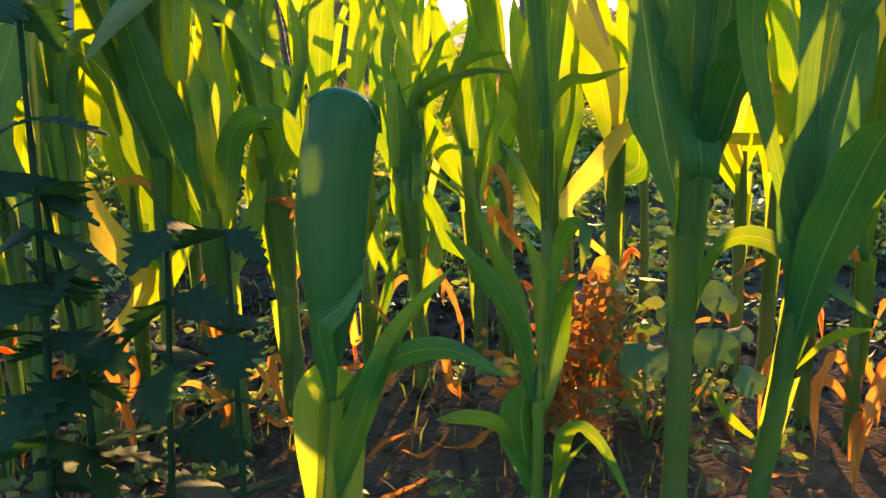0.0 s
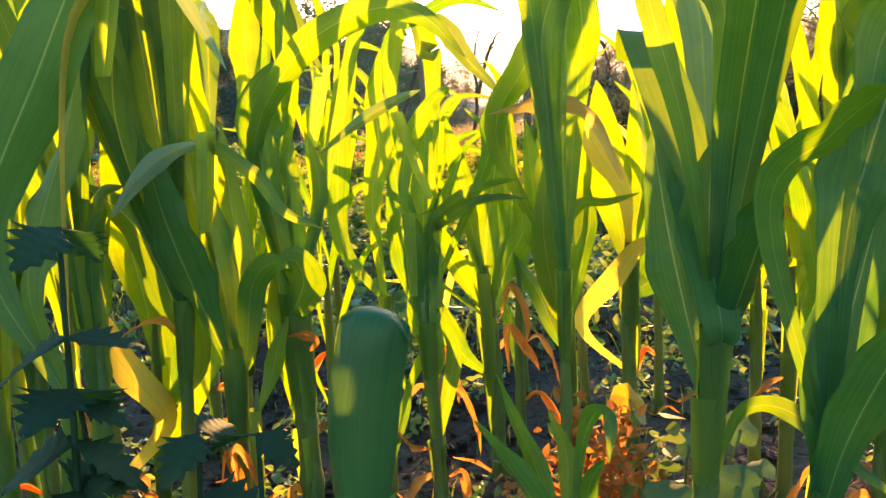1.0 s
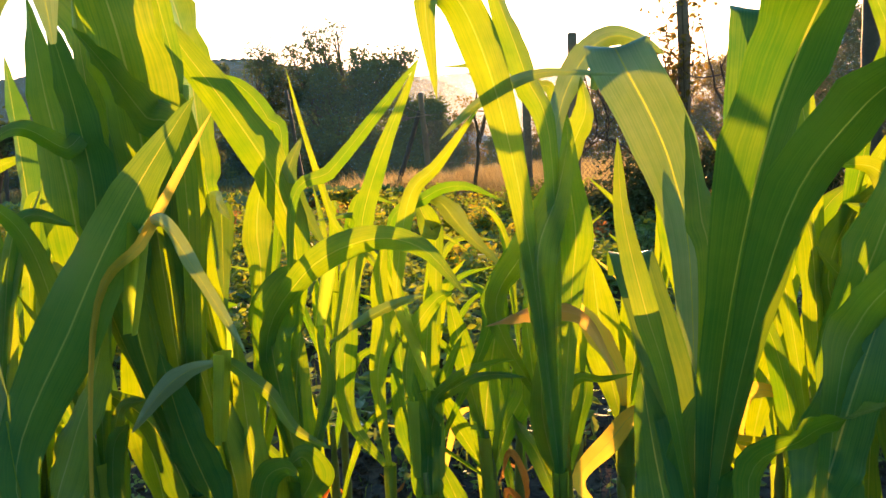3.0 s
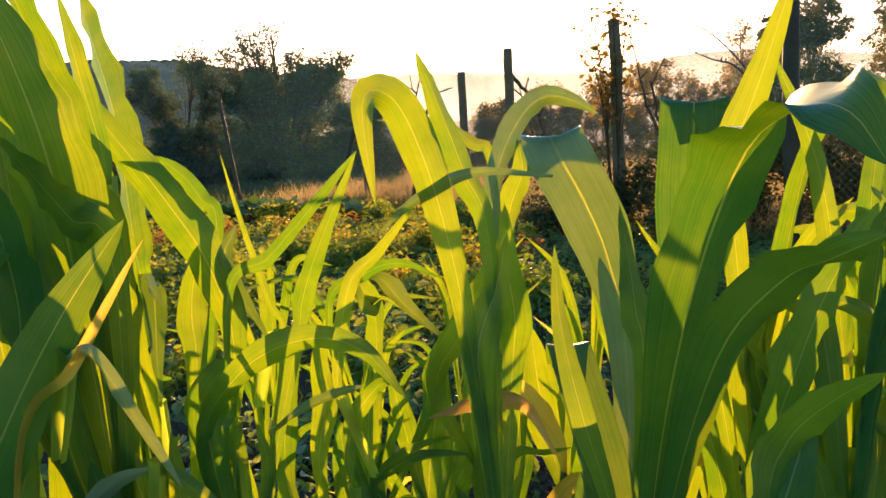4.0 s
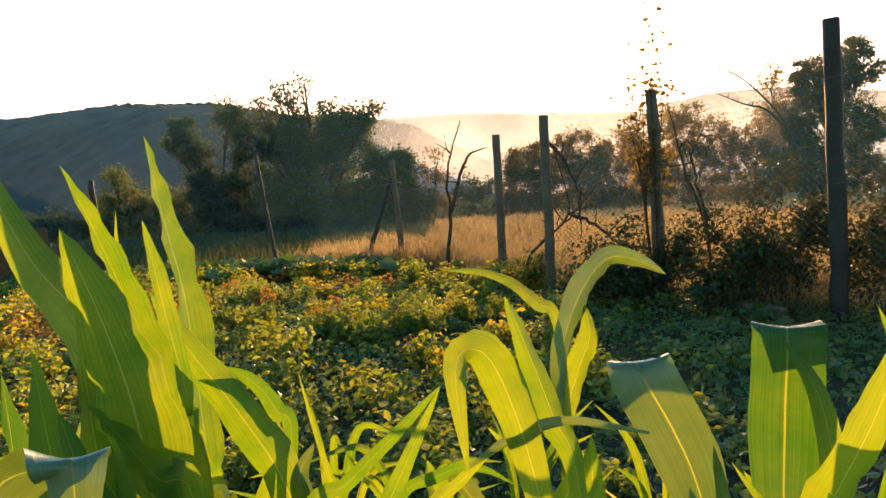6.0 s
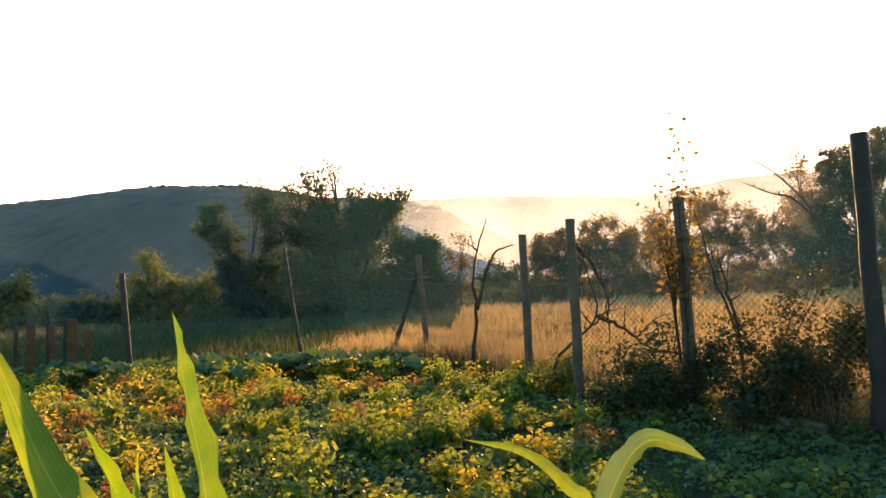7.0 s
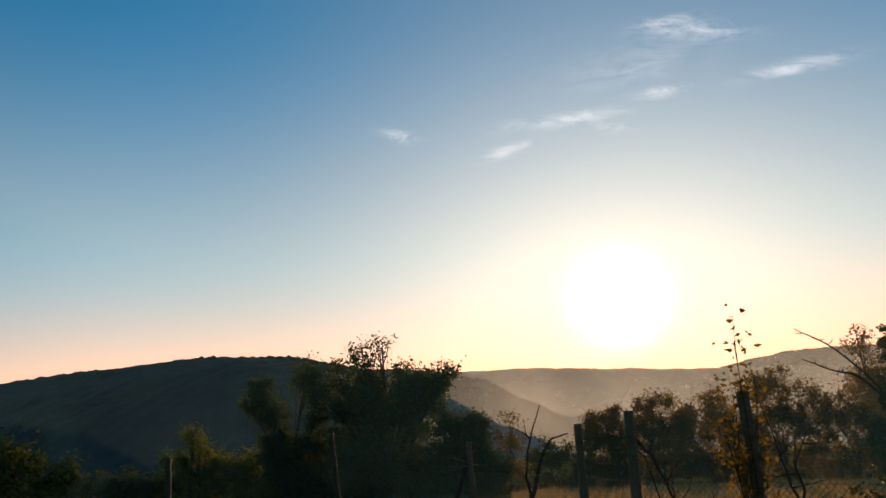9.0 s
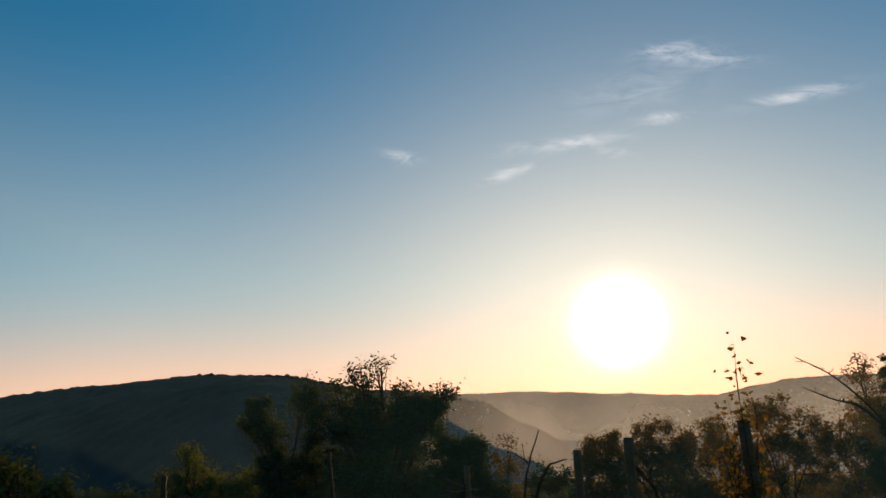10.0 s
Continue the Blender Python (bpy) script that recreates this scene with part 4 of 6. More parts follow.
leaf(corn, "green", 0.065, (-0.413, 1.150, 0.219), (-0.468, 1.150, 0.438), (-0.484, 1.150, 0.648), (-0.492, 1.150, 0.811), (-0.500, 1.150, 0.971))
leaf(corn, "grey", 0.036, (-0.360, 0.900, 0.520), (-0.418, 0.900, 0.504), (-0.459, 0.890, 0.473), (-0.503, 0.880, 0.417))
corn = corn_plant((-0.078, 1.190, -0.200), (-0.100, 0.207), 0.013)
leaf(corn, "green", 0.083, (-0.092, 1.190, 0.155), (-0.113, 1.190, 0.258), (-0.129, 1.190, 0.359), (-0.138, 1.190, 0.476))
leaf(corn, "green", 0.073, (-0.096, 1.190, 0.135), (-0.086, 1.190, 0.175), (-0.093, 1.210, 0.297), (-0.087, 1.210, 0.437), (-0.072, 1.210, 0.570))
leaf(corn, "green", 0.063, (-0.091, 1.190, 0.049), (-0.078, 1.190, 0.091), (-0.095, 1.190, 0.207), (-0.072, 1.220, 0.337), (-0.016, 1.220, 0.474))
leaf(corn, "green", 0.036, (-0.085, 1.190, -0.075), (-0.078, 1.190, -0.038), (-0.048, 1.210, 0.098), (-0.067, 1.210, 0.162), (-0.074, 1.190, 0.196))
leaf(corn, "dry", 0.024, (-0.081, 1.190, -0.127), (-0.127, 1.160, -0.138), (-0.161, 1.130, -0.181))
leaf(corn, "dry", 0.023, (-0.066, 1.190, -0.138), (-0.036, 1.160, -0.117), (-0.021, 1.140, -0.175), (0.026, 1.120, -0.200))
leaf(corn, "dry", 0.015, (-0.080, 1.190, -0.082), (-0.123, 1.160, -0.061), (-0.164, 1.140, -0.002))
corn = corn_plant((-0.178, 1.150, -0.200), (-0.173, 0.070), 0.010)
leaf(corn, "green", 0.031, (-0.174, 1.150, -0.025), (-0.163, 1.150, 0.059), (-0.144, 1.150, 0.121), (-0.121, 1.150, 0.191))
leaf(corn, "green", 0.026, (-0.176, 1.150, -0.122), (-0.144, 1.250, -0.009), (-0.163, 1.250, 0.048), (-0.183, 1.250, 0.093), (-0.191, 1.250, 0.148))
leaf(corn, "green", 0.026, (-0.176, 1.150, -0.100), (-0.143, 1.250, 0.014), (-0.106, 1.250, 0.092), (-0.126, 1.250, 0.147), (-0.134, 1.250, 0.201))
leaf(corn, "yellow", 0.023, (-0.175, 1.150, -0.068), (-0.198, 1.130, -0.083), (-0.189, 1.120, -0.017))
corn = corn_plant((0.029, 1.290, -0.200), (0.018, 0.248), 0.014)
leaf(corn, "green", 0.099, (0.018, 1.290, 0.116), (0.017, 1.290, 0.270), (0.036, 1.290, 0.407), (0.065, 1.290, 0.538))
leaf(corn, "green", 0.067, (0.024, 1.290, 0.138), (0.059, 1.310, 0.246), (0.094, 1.310, 0.321), (0.078, 1.310, 0.385))
leaf(corn, "green", 0.062, (0.014, 1.290, 0.160), (-0.030, 1.310, 0.226), (-0.061, 1.310, 0.282), (-0.080, 1.310, 0.358))
leaf(corn, "green", 0.055, (0.016, 1.290, 0.226), (-0.013, 1.290, 0.356), (-0.032, 1.290, 0.450), (-0.050, 1.290, 0.543))
leaf(corn, "green", 0.027, (0.021, 1.290, 0.141), (-0.118, 1.240, 0.287), (-0.029, 1.210, 0.371), (0.033, 1.190, 0.397), (0.102, 1.190, 0.390))
leaf(corn, "dry", 0.020, (0.036, 1.270, 0.141), (0.064, 1.250, 0.218), (0.089, 1.240, 0.144), (0.083, 1.230, 0.092))
leaf(corn, "dry", 0.024, (0.056, 1.270, 0.040), (0.057, 1.250, 0.132), (0.094, 1.230, 0.091), (0.114, 1.220, 0.060))
leaf(corn, "green", 0.049, (0.022, 1.290, 0.025), (-0.033, 1.290, 0.072), (-0.064, 1.290, 0.140), (-0.084, 1.290, 0.196))
corn = corn_plant((0.187, 1.290, -0.200), (0.173, 0.233), 0.010)
leaf(corn, "green", 0.083, (0.176, 1.290, 0.136), (0.158, 1.290, 0.179), (0.124, 1.270, 0.310), (0.110, 1.260, 0.423), (0.101, 1.260, 0.532))
leaf(corn, "green", 0.084, (0.175, 1.290, 0.150), (0.162, 1.290, 0.190), (0.179, 1.290, 0.329), (0.200, 1.290, 0.452), (0.200, 1.290, 0.572))
leaf(corn, "green", 0.064, (0.177, 1.290, 0.112), (0.156, 1.290, 0.157), (0.133, 1.240, 0.269), (0.128, 1.230, 0.351), (0.139, 1.230, 0.469))
leaf(corn, "green", 0.025, (0.173, 1.290, 0.227), (0.154, 1.240, 0.299), (0.194, 1.230, 0.369), (0.242, 1.210, 0.376), (0.297, 1.190, 0.393))
leaf(corn, "green", 0.045, (0.177, 1.290, 0.086), (0.167, 1.290, 0.124), (0.201, 1.310, 0.253), (0.223, 1.310, 0.327), (0.212, 1.310, 0.433))
leaf(corn, "green", 0.045, (0.178, 1.290, 0.062), (0.150, 1.290, 0.113), (0.119, 1.310, 0.189), (0.092, 1.310, 0.234), (0.071, 1.310, 0.278))
leaf(corn, "brown", 0.034, (0.248, 1.090, 0.425), (0.190, 1.040, 0.535), (0.106, 1.010, 0.554), (0.032, 0.990, 0.538))
leaf(corn, "green", 0.028, (-0.067, 1.190, 0.299), (-0.077, 1.190, 0.349), (-0.021, 1.190, 0.395), (0.044, 1.190, 0.419), (0.088, 1.190, 0.425))
leaf(corn, "green", 0.063, (0.173, 1.290, 0.233), (0.048, 1.240, 0.490), (0.103, 1.210, 0.625), (0.154, 1.190, 0.731), (0.180, 1.190, 0.796))
corn = corn_plant((0.310, 1.330, -0.200), (0.299, 0.325), 0.016)
leaf(corn, "green", 0.103, (0.296, 1.330, 0.238), (0.268, 1.330, 0.368), (0.252, 1.330, 0.474), (0.240, 1.330, 0.597))
leaf(corn, "green", 0.070, (0.302, 1.330, 0.249), (0.325, 1.350, 0.367), (0.324, 1.350, 0.473), (0.312, 1.350, 0.597))
leaf(corn, "yellow", 0.049, (0.306, 1.330, 0.007), (0.201, 1.310, 0.120), (0.264, 1.290, 0.220), (0.314, 1.280, 0.283), (0.374, 1.270, 0.292))
leaf(corn, "green", 0.070, (0.303, 1.330, 0.143), (0.313, 1.330, 0.182), (0.350, 1.350, 0.213), (0.337, 1.350, 0.323), (0.346, 1.350, 0.430))
leaf(corn, "yellow", 0.053, (0.300, 1.330, 0.274), (0.274, 1.230, 0.386), (0.234, 1.230, 0.456), (0.204, 1.230, 0.505), (0.155, 1.230, 0.536))
corn = corn_plant((0.522, 1.250, -0.200), (0.521, 0.237), 0.012)
leaf(corn, "green", 0.067, (0.522, 1.250, 0.146), (0.510, 1.250, 0.185), (0.472, 1.250, 0.269), (0.459, 1.250, 0.360), (0.465, 1.250, 0.458))
leaf(corn, "green", 0.068, (0.520, 1.250, 0.185), (0.541, 1.250, 0.297), (0.566, 1.250, 0.396), (0.589, 1.250, 0.511))
leaf(corn, "yellow", 0.044, (0.521, 1.250, 0.203), (0.496, 1.230, 0.259), (0.500, 1.220, 0.329), (0.531, 1.200, 0.352), (0.585, 1.190, 0.335))
leaf(corn, "green", 0.026, (0.522, 1.250, 0.156), (0.455, 1.190, 0.257), (0.505, 1.170, 0.264), (0.553, 1.170, 0.262), (0.590, 1.170, 0.257))
corn = corn_plant((0.560, 1.200, -0.200), (0.562, 0.259), 0.013)
leaf(corn, "green", 0.066, (0.563, 1.200, 0.189), (0.582, 1.200, 0.287), (0.566, 1.200, 0.393), (0.552, 1.200, 0.487))
leaf(corn, "green", 0.050, (0.561, 1.200, 0.080), (0.571, 1.200, 0.118), (0.594, 1.220, 0.196), (0.630, 1.220, 0.256), (0.684, 1.220, 0.313))
leaf(corn, "dry", 0.017, (0.565, 1.200, 0.046), (0.515, 1.170, 0.043), (0.480, 1.150, 0.028))
corn = corn_plant((0.609, 0.950, -0.200), (0.604, 0.090), 0.011)
leaf(corn, "dry", 0.028, (0.610, 0.950, -0.102), (0.563, 0.920, -0.037), (0.534, 0.900, -0.081), (0.528, 0.890, -0.190))
leaf(corn, "dry", 0.022, (0.611, 0.950, -0.120), (0.613, 0.920, -0.125), (0.585, 0.900, -0.142), (0.576, 0.890, -0.190))
leaf(corn, "dry", 0.020, (0.600, 0.950, 0.090), (0.565, 0.930, 0.128), (0.534, 0.910, 0.100))
leaf(corn, "green", 0.056, (0.607, 0.950, 0.056), (0.600, 0.950, 0.198), (0.599, 0.950, 0.317), (0.605, 0.950, 0.424))
leaf(corn, "dry", 0.018, (0.608, 0.950, -0.138), (0.558, 0.920, -0.081), (0.518, 0.900, -0.081))
leaf(corn, "green", 0.060, (0.604, 0.950, 0.090), (0.587, 1.050, 0.523), (0.552, 1.050, 0.614), (0.569, 1.050, 0.693), (0.620, 1.050, 0.743))
leaf(corn, "green", 0.058, (0.604, 0.950, 0.090), (0.573, 1.000, 0.497), (0.556, 1.000, 0.601), (0.589, 1.000, 0.692), (0.652, 1.000, 0.748))
corn = corn_plant((0.349, 0.940, -0.200), (0.343, 0.286), 0.010)
leaf(corn, "strap", 0.118, (0.343, 0.940, 0.286), (0.452, 1.040, 0.631), (0.481, 1.090, 0.769), (0.490, 1.100, 0.897), (0.495, 1.100, 0.972), (0.497, 1.105, 1.008), (0.505, 1.122, 1.012), (0.515, 1.145, 1.005), (0.524, 1.160, 0.962))
leaf(corn, "greystrap", 0.104, (0.349, 0.960, 0.300), (0.365, 1.060, 0.625), (0.344, 1.085, 0.767), (0.311, 1.090, 0.857), (0.277, 1.090, 0.924), (0.260, 1.100, 0.963), (0.257, 1.115, 0.969), (0.252, 1.140, 0.958), (0.230, 1.160, 0.906))
leaf(corn, "green", 0.066, (0.394, 1.240, 0.464), (0.404, 1.240, 0.514), (0.386, 1.240, 0.624), (0.368, 1.240, 0.711), (0.349, 1.240, 0.797))
leaf(corn, "green", 0.054, (0.343, 0.940, 0.286), (0.362, 0.940, 0.617), (0.357, 0.960, 0.699), (0.358, 0.990, 0.755), (0.355, 1.040, 0.856))
corn = corn_plant((0.141, 0.980, -0.200), (0.142, 0.290), 0.010)
leaf(corn, "green", 0.070, (0.142, 0.980, 0.290), (0.106, 0.980, 0.657), (0.071, 0.980, 0.867), (0.033, 0.970, 0.994), (0.001, 0.940, 1.041), (-0.028, 0.900, 1.024), (-0.017, 0.880, 0.884))
leaf(corn, "green", 0.049, (0.142, 0.980, 0.290), (0.145, 1.000, 0.792), (0.109, 1.000, 0.924), (0.072, 1.000, 1.036), (0.047, 1.000, 1.105))
leaf(corn, "grey", 0.022, (0.236, 0.940, 0.911), (0.125, 0.980, 0.921), (0.038, 1.000, 0.885), (-0.029, 1.030, 0.831))
leaf(corn, "green", 0.070, (0.142, 0.980, 0.290), (0.122, 0.980, 0.549), (0.119, 0.980, 0.656), (0.151, 1.000, 0.739), (0.172, 1.000, 0.825))
leaf(corn, "green", 0.066, (0.142, 0.980, 0.290), (0.177, 1.080, 0.572), (0.186, 1.080, 0.668), (0.177, 1.080, 0.763), (0.177, 1.080, 0.865))
leaf(corn, "green", 0.032, (-0.108, 1.080, 0.538), (-0.118, 1.080, 0.588), (-0.087, 1.080, 0.741), (-0.036, 1.080, 0.795), (0.041, 1.030, 0.886))
corn = corn_plant((0.251, 1.660, -0.194), (0.234, 0.258), 0.012)
leaf(corn, "grey", 0.075, (0.234, 1.660, 0.258), (0.198, 1.660, 0.719), (0.214, 1.660, 0.897), (0.280, 1.710, 1.023), (0.351, 1.760, 1.074), (0.421, 1.760, 1.060), (0.484, 1.760, 1.024))
leaf(corn, "green", 0.039, (0.234, 1.660, 0.258), (0.210, 1.710, 0.883), (0.161, 1.760, 0.970), (0.064, 1.860, 1.032), (-0.095, 1.960, 1.047))
leaf(corn, "green", 0.084, (0.234, 1.660, 0.258), (0.209, 1.660, 0.663), (0.246, 1.680, 0.812), (0.277, 1.680, 0.893), (0.267, 1.680, 0.975))
corn = corn_plant((-0.099, 1.300, -0.200), (-0.091, 0.195), 0.009)
leaf(corn, "green", 0.028, (-0.091, 1.300, 0.195), (-0.161, 1.300, 0.638), (-0.080, 1.280, 0.727), (-0.007, 1.260, 0.747), (0.067, 1.240, 0.718))
leaf(corn, "grey", 0.049, (0.064, 1.350, 0.574), (-0.010, 1.320, 0.654), (-0.050, 1.300, 0.711), (-0.069, 1.270, 0.722))
leaf(corn, "green", 0.056, (-0.091, 1.300, 0.195), (-0.068, 1.300, 0.616), (-0.076, 1.300, 0.662), (-0.095, 1.300, 0.708), (-0.103, 1.300, 0.753))
leaf(corn, "green", 0.044, (-0.091, 1.300, 0.195), (0.023, 1.250, 0.443), (0.040, 1.250, 0.532), (0.076, 1.250, 0.607), (0.113, 1.250, 0.682))
leaf(corn, "green", 0.039, (-0.103, 1.100, 0.371), (-0.113, 1.100, 0.421), (-0.098, 1.100, 0.501), (-0.052, 1.080, 0.565), (-0.020, 1.040, 0.584))
corn = corn_plant((-0.176, 1.200, -0.200), (-0.169, 0.207), 0.008)
leaf(corn, "green", 0.055, (-0.169, 1.200, 0.207), (-0.241, 1.200, 0.320), (-0.239, 1.200, 0.475), (-0.219, 1.200, 0.582), (-0.193, 1.200, 0.645))
leaf(corn, "green", 0.054, (-0.169, 1.200, 0.207), (-0.182, 1.200, 0.383), (-0.163, 1.200, 0.492), (-0.167, 1.200, 0.579), (-0.150, 1.200, 0.663))
leaf(corn, "grey", 0.024, (-0.246, 1.100, 0.489), (-0.180, 1.080, 0.533), (-0.117, 1.060, 0.565), (-0.066, 1.040, 0.582))

# more corn behind, partly added to cast shade, each plant from its own seed
fill_rng = random.Random(9)


def grown_plant(x, y, height, seed, leaves=8, slim=1.0, low=0.18):
    rng = random.Random(seed)
    z = ground_height(x, y)
    plant = corn_plant((x, y, z), (x + rng.gauss(0, 0.03), z + height * 0.55), 0.011, "slender green filler corn plant in the back row, backlit")
    for k in range(leaves):
        h = z + height * (low + (0.58 - low) * k / (leaves - 1))
        side = 1 if k % 2 else -1
        az = rng.gauss(0, 0.7) + (0 if side > 0 else math.pi)
        ln = height * rng.uniform(0.38, 0.6)
        out = ln * rng.uniform(0.10, 0.32) / slim
        up = math.sqrt(max(0.01, ln * ln - out * out))
        dx, dy = math.cos(az), math.sin(az) * 0.6
        a = Vector((x, y, h))
        b = a + Vector((dx * out * 0.25, dy * out * 0.25, up * 0.45))
        c = a + Vector((dx * out * 0.6, dy * out * 0.6, up * 0.8))
        d = a + Vector((dx * out * 1.3, dy * out * 1.3, up * rng.uniform(0.75, 1.08)))
        leaf(plant, rng.choice(("green", "green", "green", "green", "yellow")) if k < 2 else "green", rng.uniform(0.03, 0.05) * slim, a, b, c, d)
    for k in range(2):
        s = rng.choice((-1, 1))
        leaf(plant, "dry", 0.02, (x, y, z + 0.14), (x + 0.04 * s, y - 0.03, z + 0.17), (x + 0.08 * s, y - 0.05, z + 0.10), (x + 0.09 * s, y - 0.06, z + 0.02))


# plants at both sides are added to shade the front leaves
for k, (x, y, h) in enumerate(((-0.80, 1.05, 0.95), (-0.98, 1.12, 1.0), (-0.62, 1.45, 0.8), (0.66, 1.45, 0.9),
                               (0.80, 1.2, 1.0), (0.95, 1.4, 0.95), (1.15, 1.3, 1.0), (0.56, 1.02, 1.15), (0.68, 0.94, 1.15), (0.80, 1.02, 1.15), (0.95, 1.05, 1.1),
                               (0.62, 0.84, 1.1), (0.74, 0.84, 1.1), (-0.57, 0.9, 0.95), (-0.70, 0.86, 1.0), (-0.72, 0.98, 1.05), (-0.85, 1.3, 1.1), (-1.05, 0.95, 1.1))):
    grown_plant(x, y, h, 400 + k)

# thin late shoots between the grown plants
for k, (x, y, h) in enumerate(((-0.31, 1.30, 0.84), (-0.10, 1.42, 0.80), (0.08, 1.36, 0.84))):
    grown_plant(x, y, h, 700 + k, 6, 0.5)
for k, (x, y, h) in enumerate(((-0.36, 1.64, 0.94), (-0.16, 1.70, 0.92), (0.10, 1.74, 0.92), (0.42, 1.62, 0.96))):
    grown_plant(x, y, h, 720 + k, 6, 0.6, 0.36)

# ---- bushes, trees and their leaves ----
def leaflets(rng, centres, spread, size, count, flat=0.6, oval=False):
    """Many small folded leaves scattered round the centres."""
    verts, faces, uvs = [], [], []
    for k in range(count):
        c = centres[k % len(centres)]
        p = c + Vector((rng.gauss(0, spread), rng.gauss(0, spread), rng.gauss(0, spread * 0.8)))
        d = Vector((rng.gauss(0, 1), rng.gauss(0, 1), rng.gauss(-0.2, flat)))
        d.normalize()
        s = d.orthogonal()
        s.rotate(Matrix.Rotation(rng.uniform(0, 6.28), 3, d))
        s.normalize()
        n = d.cross(s)
        L = size * rng.uniform(0.6, 1.3)
        W = L * rng.uniform(0.22, 0.34)
        o = len(verts)
        if oval:
            curl = rng.uniform(-0.5, 0.9)
            for u, w in ((0.0, 0.08), (0.25, 0.85), (0.5, 1.0), (0.78, 0.62), (1.0, 0.04)):
                q = p + d * (L * u) - n * (L * curl * 0.4 * u * u)
                verts += [q + s * (W * w) + n * (W * 0.35 * w), q, q - s * (W * w) + n * (W * 0.35 * w)]
                uvs += [(1, u), (0, u), (-1, u)]
            for k2 in range(4):
                for c in range(2):
                    i = o + k2 * 3 + c
                    faces.append((i, i + 1, i + 4, i + 3))
            continue
        verts += [p, p + d * L * 0.45 + s * W + n * W * 0.5, p + d * L, p + d * L * 0.45 - s * W + n * W * 0.5]
        uvs += [(0, 0), (1, 0.5), (0, 1), (-1, 0.5)]
        faces += [(o, o + 1, o + 2), (o, o + 2, o + 3)]
    return verts, faces, uvs


def bush(name, label, place, height, width, leaves, seed, size=0.07, stems=9, mat=None, bare=0.0, category="bush", depth=None, low=0.12, lean=0.0, group="", fill=1.0, thick=0.010):
    """Stems from the ground that fork upward, with leaves along and at the end of the twigs."""
    rng = random.Random(seed)
    x, y = place
    ob = thing(name, (x, y, ground_height(x, y)), label, category, group)
    pieces, tips = [], []
    depth = depth or width * 0.7
    for k in range(stems):
        a = rng.uniform(0, 6.28)
        r = math.sqrt(rng.uniform(0.02, 1.0))
        ex, ey = r * math.cos(a), r * math.sin(a)
        h = height * (1 - 0.45 * r * r) * rng.uniform(0.72, 1.0)
        end = Vector((ex * width * 0.5 + lean * h, ey * depth * 0.5, h))
        root = Vector((ex * width * 0.14, ey * depth * 0.14, -0.05))
        mid = root.lerp(end, 0.5) + Vector((rng.gauss(0, 0.06) * width, rng.gauss(0, 0.06) * width, h * 0.08))
        run = spline([root, mid, end], 9)
        rad = thick * height * rng.uniform(0.6, 1.0)
        pieces.append(tube(run, [rad * (1 - 0.85 * i / 8) + 0.002 for i in range(9)], 5))
        for q in range(7):
            i = rng.randrange(2, 9)
            s = run[i]
            e = s + Vector((rng.gauss(0, 0.16) * width, rng.gauss(0, 0.16) * depth, rng.uniform(-0.05, 0.22) * height))
            if e.z < height * low:
                e.z = height * low
            pieces.append(tube([s, s.lerp(e, 0.5) + Vector((0, 0, 0.03 * height)), e], [rad * 0.35 + 0.001, rad * 0.25 + 0.001, 0.002], 4))
            if rng.random() > bare:
                tips += [e, s.lerp(e, 0.6), s.lerp(e, 0.8)]
        tips += [end, run[7], run[6]]
    # the body of the crown, with gaps
    want, body = int(fill * 260), []
    while len(body) < want:
        d = Vector((rng.gauss(0, 1), rng.gauss(0, 1), rng.gauss(0, 1))).normalized() * rng.random() ** 0.4
        p = Vector((d.x * width * 0.5 + lean * height * 0.5, d.y * depth * 0.5, height * (low + (0.97 - low) * (0.5 + 0.5 * d.z))))
        gap = noise.noise(p * (2.6 / max(0.5, height)) * 2 + Vector((seed, 0, 0)))
        if gap < 0.18 - 0.35 * (d.z > 0.3):
            body.append(p)
    tips += body
    v, f = joined(pieces)
    part("stem", mesh_of("stem", v, f, [BARK]), ob)
    v, f, uv = leaflets(rng, tips, 0.045 * (width + height) * 0.5, size, leaves)
    part("crown", mesh_of("crown", v, f, [mat or FOLIAGE], None, uv, False), ob)
    return ob


